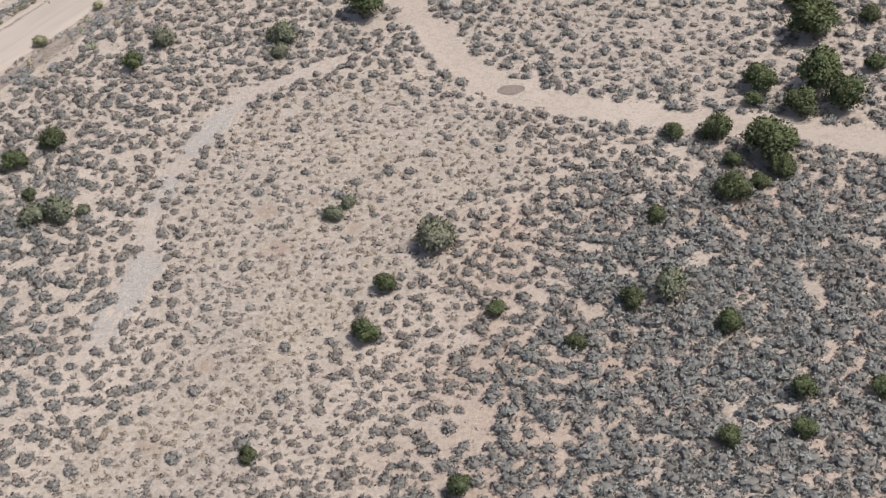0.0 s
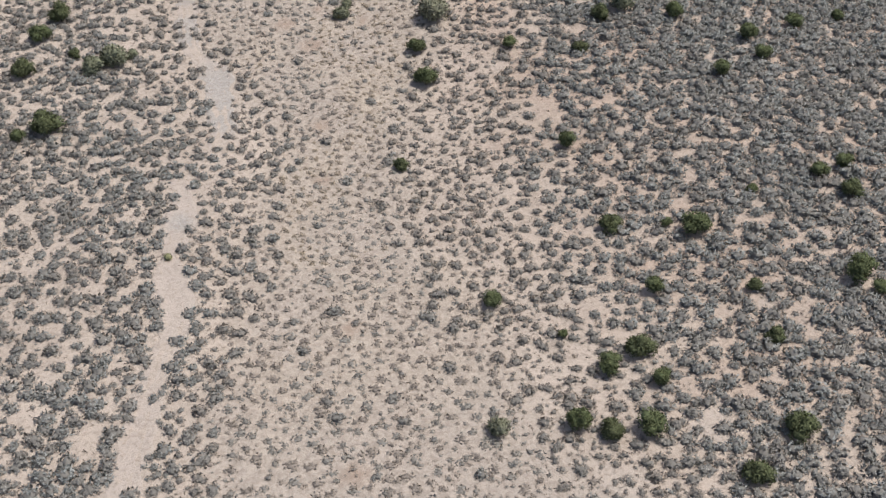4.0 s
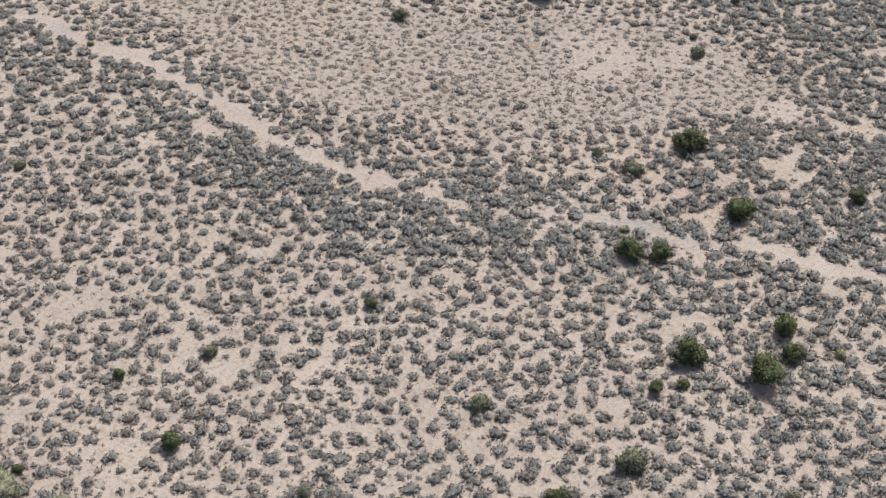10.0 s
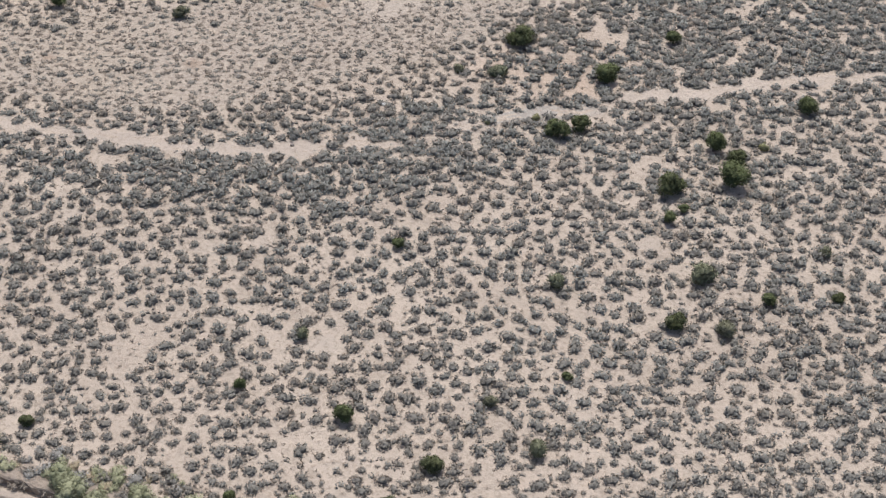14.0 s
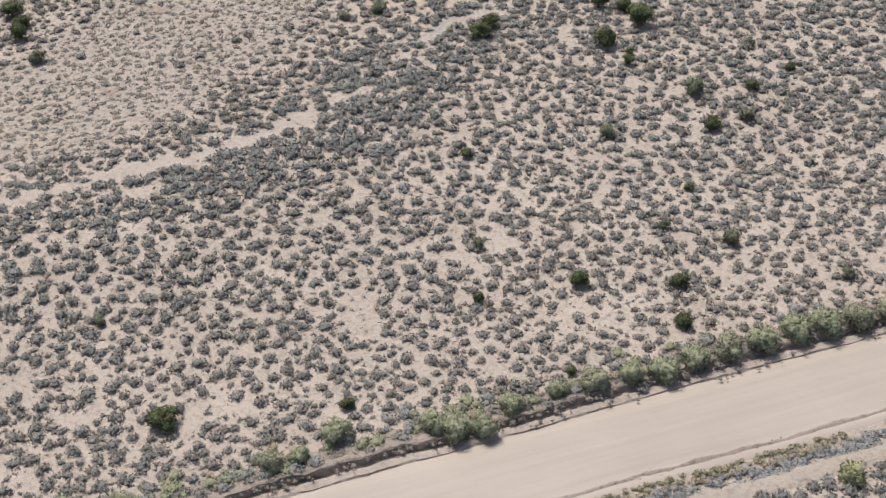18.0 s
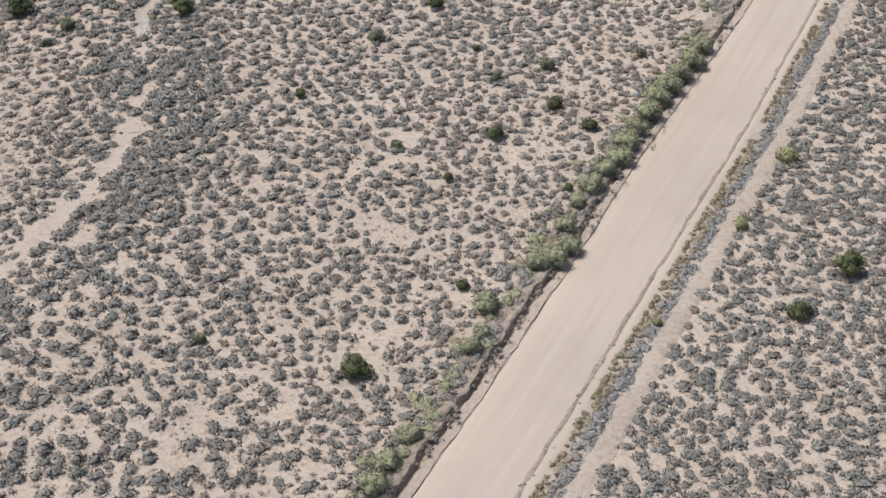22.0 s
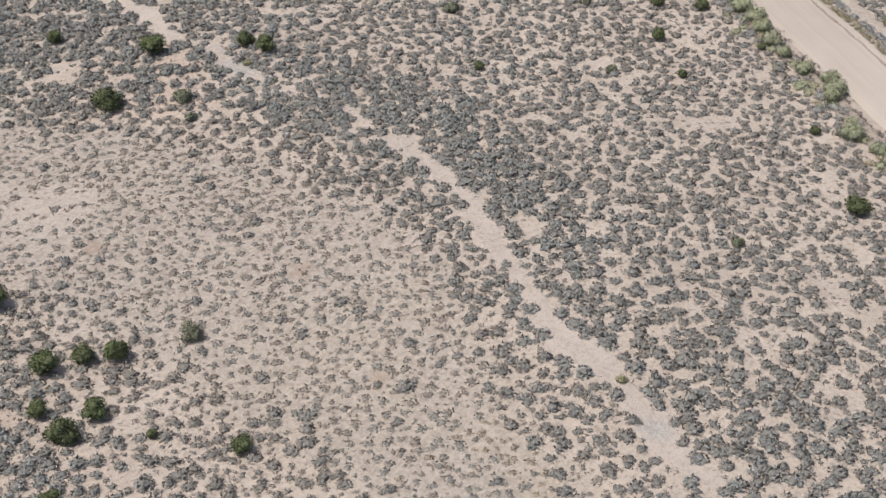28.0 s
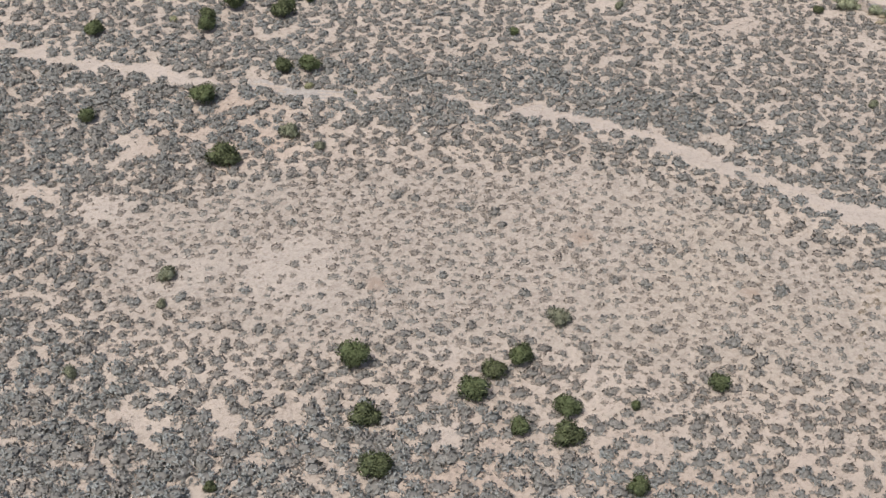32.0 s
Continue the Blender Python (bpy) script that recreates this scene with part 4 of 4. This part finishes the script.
low_kinds = [tufted_template(80 + i, 1 + i % 3, 60, 0.36, 0.24, 0.8, 3, 0.66) for i in range(8)]
tan = low[:, 4] > 0.5
grey = ~tan & (rs.random(len(low)) < 0.25 + 0.5 * (speckle(low[:, 0], low[:, 1], 6, 68) > 0.55))
for some, mat, label in ((~tan & ~grey, MAT_FIELD, "low brown brush and dry grass matting an old field"), (grey, MAT_FIELD_GREY, "low greyish brush spreading over an old field"),
                         (tan, MAT_DRY, "straw-tan tufts of dry grass covering an old field")):
    tagged(new("field_brush", gather("field_brush", low_kinds, low[some][:, :4], mat)), label, "low brush", kind="stuff")

# Dry tufts and low brush: thick in the old field, thin elsewhere.
n2 = 70000
TX, TY = rs.uniform(-96, 88, n2), rs.uniform(-92, 102, n2)
ok = inside(SEEN, TX, TY)
TX, TY = TX[ok], TY[ok]
tf_ = np.maximum(soft_inside(FIELD, TX, TY), soft_inside(NORTH_FIELD, TX, TY))
ts, to = road_coords(TX, TY)
tl = beside_lines(TX, TY)
thin = 1 - 0.85 * np.maximum(blotch(TX, TY, PALE), blotch(TX, TY, BARE, 0.9))
chance = (0.26 - 0.10 * tf_) * thin * (0.45 + 1.1 * speckle(TX, TY, 2.2, 71)) 
keep = (rs.random(len(TX)) < chance) & (tl > 0.0) & ~((to > -0.3) & (to < 10.4))
TX, TY, tf_ = TX[keep], TY[keep], tf_[keep]
tq = 0.13 + 0.26 * rs.random(len(TX)) ** 2 + 0.05 * tf_
dry = [tufted_template(60 + i, 1 + i % 2, 24, 0.42, 0.26, 0.75, 2, 0.62, 5) for i in range(6)]
split = rs.random(len(TX)) < 0.66 * tf_ + 0.34
rows = np.stack([TX, TY, tq, 0.7 + 0.5 * rs.random(len(TX))], 1)
tagged(new("dry_tufts", gather("dry_tufts", dry, rows[split], MAT_FIELD)), "straw-brown dry grass tufts and low snakeweed on sandy ground", "dry grass", kind="stuff")
tagged(new("low_brush", gather("low_brush", dry, rows[~split] * np.array([1, 1, 1.25, 1]), MAT_SAGE)), "low grey-green seedling sagebrush on sandy ground", "low brush", kind="stuff")

# Twigs and crusts of litter on the open sand
n3 = 42000
LX, LY = rs.uniform(-92, 82, n3), rs.uniform(-88, 96, n3)
lo = road_coords(LX, LY)[1]
ok = inside(SEEN, LX, LY) & (beside_lines(LX, LY) > -0.2) & ~((lo > -0.2) & (lo < 10)) & (speckle(LX, LY, 3.1, 91) > 0.3)
rows = np.stack([LX, LY, 0.07 + 0.11 * rs.random(n3), 0.7 + 0 * LX], 1)[ok]
bits = [plant_template(120 + i, 1, 7, 0.9, 0.7, 0.3, 0.6, 0.3, (4, 2)) for i in range(4)]
half = int(len(rows) * 0.75)
tagged(new("ground_litter", gather("ground_litter", bits, rows[:half], MAT_LITTER)), "dark twigs and crusts of litter on the open sand", "litter", kind="stuff")
tagged(new("ground_litter", gather("ground_litter", bits, rows[half:], MAT_FIELD)), "brown twigs and dead leaves on the open sand", "litter", kind="stuff")

# Withered brush on the cut bank
bs = rs.uniform(-130, 130, 2600)
bx, by = road_place(bs, -2.5 + 1.75 * rs.random(2600) ** 1.2)
ok = inside(SEEN, bx, by) & (speckle(bs, bs * 0, 1.6, 83) > 0.3)
rows = np.stack([bx, by, 0.14 + 0.2 * rs.random(2600), 0.7 + 0 * bx], 1)[ok]
tagged(new("bank_brush", gather("bank_brush", low_kinds, rows, MAT_FIELD)), "withered brown brush on the eroded road bank", "brush", kind="stuff")

# Weeds and brush along the west edge of the road
es = rs.uniform(-130, 130, 420)
es = es[speckle(es, es * 0, 4.0, 84) > 0.4]
ex, ey = road_place(es, 6.2 + 0.25 * rs.normal(size=len(es)))
rows = np.stack([ex, ey, 0.05 + 0.16 * rs.random(len(es)) ** 2, 0.8 + 0 * ex], 1)
weeds = gather("edge_weeds", dry, rows, MAT_OLIVE)
weeds.transform(Matrix.Translation((0, 0, -0.2)))
tagged(new("edge_weeds", weeds), "small dark weeds along the windrow at the road edge", "weeds", kind="stuff")
ws = rs.uniform(-130, 130, 2300)
straw = rs.random(2300) < 0.5
wo = np.where(straw, 7.45 + 0.6 * rs.random(2300), 7.12 + 0.28 * rs.random(2300))
wx, wy = road_place(ws, wo)
ok = inside(SEEN, wx, wy) & (speckle(ws, wo * 0, 2.5, 81) > 0.15)
rows = np.stack([wx, wy, 0.16 + 0.22 * rs.random(2300), 0.6 + 0 * wx], 1)[ok]
straw = straw[ok]
for some, mat, label in ((~straw, MAT_WEED, "olive green weeds along the road verge"), (straw, MAT_STRAW, "straw-coloured dry weeds along the road verge")):
    weeds = gather("roadside_weeds", low_kinds, rows[some], mat)
    weeds.transform(Matrix.Translation((0, 0, -0.10)))
    tagged(new("roadside_weeds", weeds), label, "weeds", kind="stuff")
ws = rs.uniform(-130, 130, 2600)
wx, wy = road_place(ws, 7.9 + 1.25 * rs.random(2600))
ok = inside(SEEN, wx, wy) & (speckle(ws, ws * 0, 3.5, 82) > 0.04)
rows = np.stack([wx, wy, 0.26 + 0.28 * rs.random(2600), 0.30 + 0 * wx], 1)[ok]
ditch = gather("ditch_brush", low_kinds, rows, MAT_DITCH)
ditch.transform(Matrix.Translation((0, 0, -0.10)))
tagged(new("ditch_brush", ditch), "dusty blue-grey brush filling the roadside ditch", "brush", kind="stuff")

# Soft hedge of feathery brush above the bank, pale green with straw-coloured plants in it
feathery = [tufted_template(140 + i, 3 + i % 2, 150, 0.22, 0.11, 1.1, 3, 0.74) for i in range(5)]
hs = rs.uniform(-130, 130, 900)
hs[700:] = rs.uniform(60, 118, 200)      # wider at the north end
hx, hy = road_place(hs, np.where(hs > 60, -1.3 - 4.2 * rs.random(900), -1.9 - 2.6 * rs.random(900) ** 1.7))
ok = inside(SEEN, hx, hy) & (speckle(hs, hs * 0, 5, 85) > 0.22)
rows = np.stack([hx, hy, 0.32 + 0.5 * rs.random(900), 0.75 + 0.4 * rs.random(900)], 1)[ok]
kind = rs.random(len(rows))
kind = np.where((hs[ok] > 60) & (kind < 0.42), 0.6, kind)
tagged(new("bank_hedge", gather("bank_hedge", feathery, rows[kind < 0.5], MAT_PALE)), "pale green feathery brush along the top of the road bank", "brush", kind="stuff")
tagged(new("bank_hedge", gather("bank_hedge", feathery, rows[(kind >= 0.5) & (kind < 0.8)], MAT_DITCH)), "dusty grey brush along the top of the road bank", "brush", kind="stuff")
tagged(new("bank_hedge", gather("bank_hedge", feathery, rows[kind >= 0.8] * np.array([1, 1, 0.75, 0.9]), MAT_STRAW)), "straw-coloured dry brush along the top of the road bank", "brush", kind="stuff")

# Dead shrubs, fallen branches and stones
dead_kinds = [tree_meshes(500 + i, 700, "twigs", 7, 0.9, MAT_DEAD, 0.26, 0.05) for i in range(2)]
plant_kind("dead_shrub", "twigs", dead_kinds, [(32.9, 80.6, 1.6), (34.0, 79.0, 1.5), (-5.7, 78.3, 1.2), (2.8, 29.6, 0.8), (57.5, 12, 1.0), (-2.3, -69.1, 1.1)],
           lambda w: "bleached whitish dead shrub with bare twigs", "dead shrub", "dead shrubs", "stems")


def limb_mesh(name, p, heading, length, thick, bend, r):
    """A crooked tapering stick lying close to the ground."""
    n, k = 7, 5
    ring = np.arange(k) * 2 * math.pi / k
    verts, a, q = [], heading, np.array(p, float)
    for i in range(n):
        rad = thick * (1 - 0.8 * i / (n - 1))
        side = np.array([-math.sin(a), math.cos(a), 0])
        verts.append(q + np.cos(ring)[:, None] * side * rad + np.sin(ring)[:, None] * np.array([0, 0, rad]))
        a += bend / n + 0.2 * r.normal()
        q = q + np.array([math.cos(a), math.sin(a), 0.18 * math.sin(i * math.pi / 3)]) * length / n
    faces = [(i * k + j, i * k + (j + 1) % k, (i + 1) * k + (j + 1) % k, (i + 1) * k + j) for i in range(n - 1) for j in range(k)]
    return mesh_of(name, np.vstack(verts), np.array(faces), MAT_DEADWOOD)


for k, (x, y, length, heading) in enumerate([(-21, -12.1, 1.5, 0.6), (-7.7, -25.3, 1.3, 2.0), (-7.4, -26.4, 1.1, 0.3), (4.4, -43.2, 1.6, 1.1), (47.1, 2.6, 1.2, 2.6), (43.6, -33.4, 1.4, 0.9)]):
    r = np.random.default_rng(600 + k)
    branch = new("fallen_branch")
    branch.location = (x, y, float(lie_of_land(x, y)) + 0.04)
    part("limb", limb_mesh("limb", (0, 0, 0), heading, length, 0.05, 1.1, r), branch)
    part("twig", limb_mesh("twig", (0.3 * length * math.cos(heading + 0.3), 0.3 * length * math.sin(heading + 0.3), 0.03), heading + 0.9, length * 0.5, 0.03, 0.6, r), branch)
    part("twig", limb_mesh("twig", (0.5 * length * math.cos(heading + 0.4), 0.5 * length * math.sin(heading + 0.4), 0.03), heading - 0.5, length * 0.4, 0.03, -0.5, r), branch)
    tagged(branch, "crooked grey fallen branch lying on the sand", "branch", "fallen branches")


def stone(x, y, size, mat, label, seed):
    r = np.random.default_rng(seed)
    bm = bmesh.new()
    bmesh.ops.create_icosphere(bm, subdivisions=2, radius=size / 2)
    for v in bm.verts:
        v.co = v.co * (0.8 + 0.35 * r.random())
        v.co.z *= 0.6
    me = bpy.data.meshes.new("stone")
    bm.to_mesh(me)
    bm.free()
    me.materials.append(mat)
    ob = new("stone", me)
    ob.location = (x, y, float(lie_of_land(x, y)) + size * 0.12)
    tagged(ob, label, "stone", "stones on the sand")


stone(-1.5, -24.7, 0.5, MAT_STONE, "small whitish stone lying on the sand", 1)
stone(-6.9, -15.4, 0.4, MAT_DARK_STONE, "small dark stone lying on the trail", 2)

# A damp patch darkens the inner side of the dirt track.
damp = np.array([(39.6 + 1.25 * math.cos(a) * (0.92 + 0.1 * math.sin(2 * a + 0.6)), 66.5 + 0.8 * math.sin(a) * (0.95 + 0.08 * math.sin(3 * a))) for a in np.arange(32) * math.pi / 16])
rings = [np.column_stack([39.6 + (damp[:, 0] - 39.6) * f, 66.5 + (damp[:, 1] - 66.5) * f]) for f in (1.0, 0.8, 0.5, 0.01)]
dv = np.vstack([np.column_stack([q, lie_of_land(q[:, 0], q[:, 1]) + 0.035 + 0.004 * i]) for i, q in enumerate(rings)])
df = np.array([(k * 32 + i, k * 32 + (i + 1) % 32, (k + 1) * 32 + (i + 1) % 32, (k + 1) * 32 + i) for k in range(3) for i in range(32)])
tagged(new("damp_patch", mesh_of("damp_patch", dv, df, MAT_DAMP)), "dark damp patch on the pale dirt track", "damp patch", kind="structure")
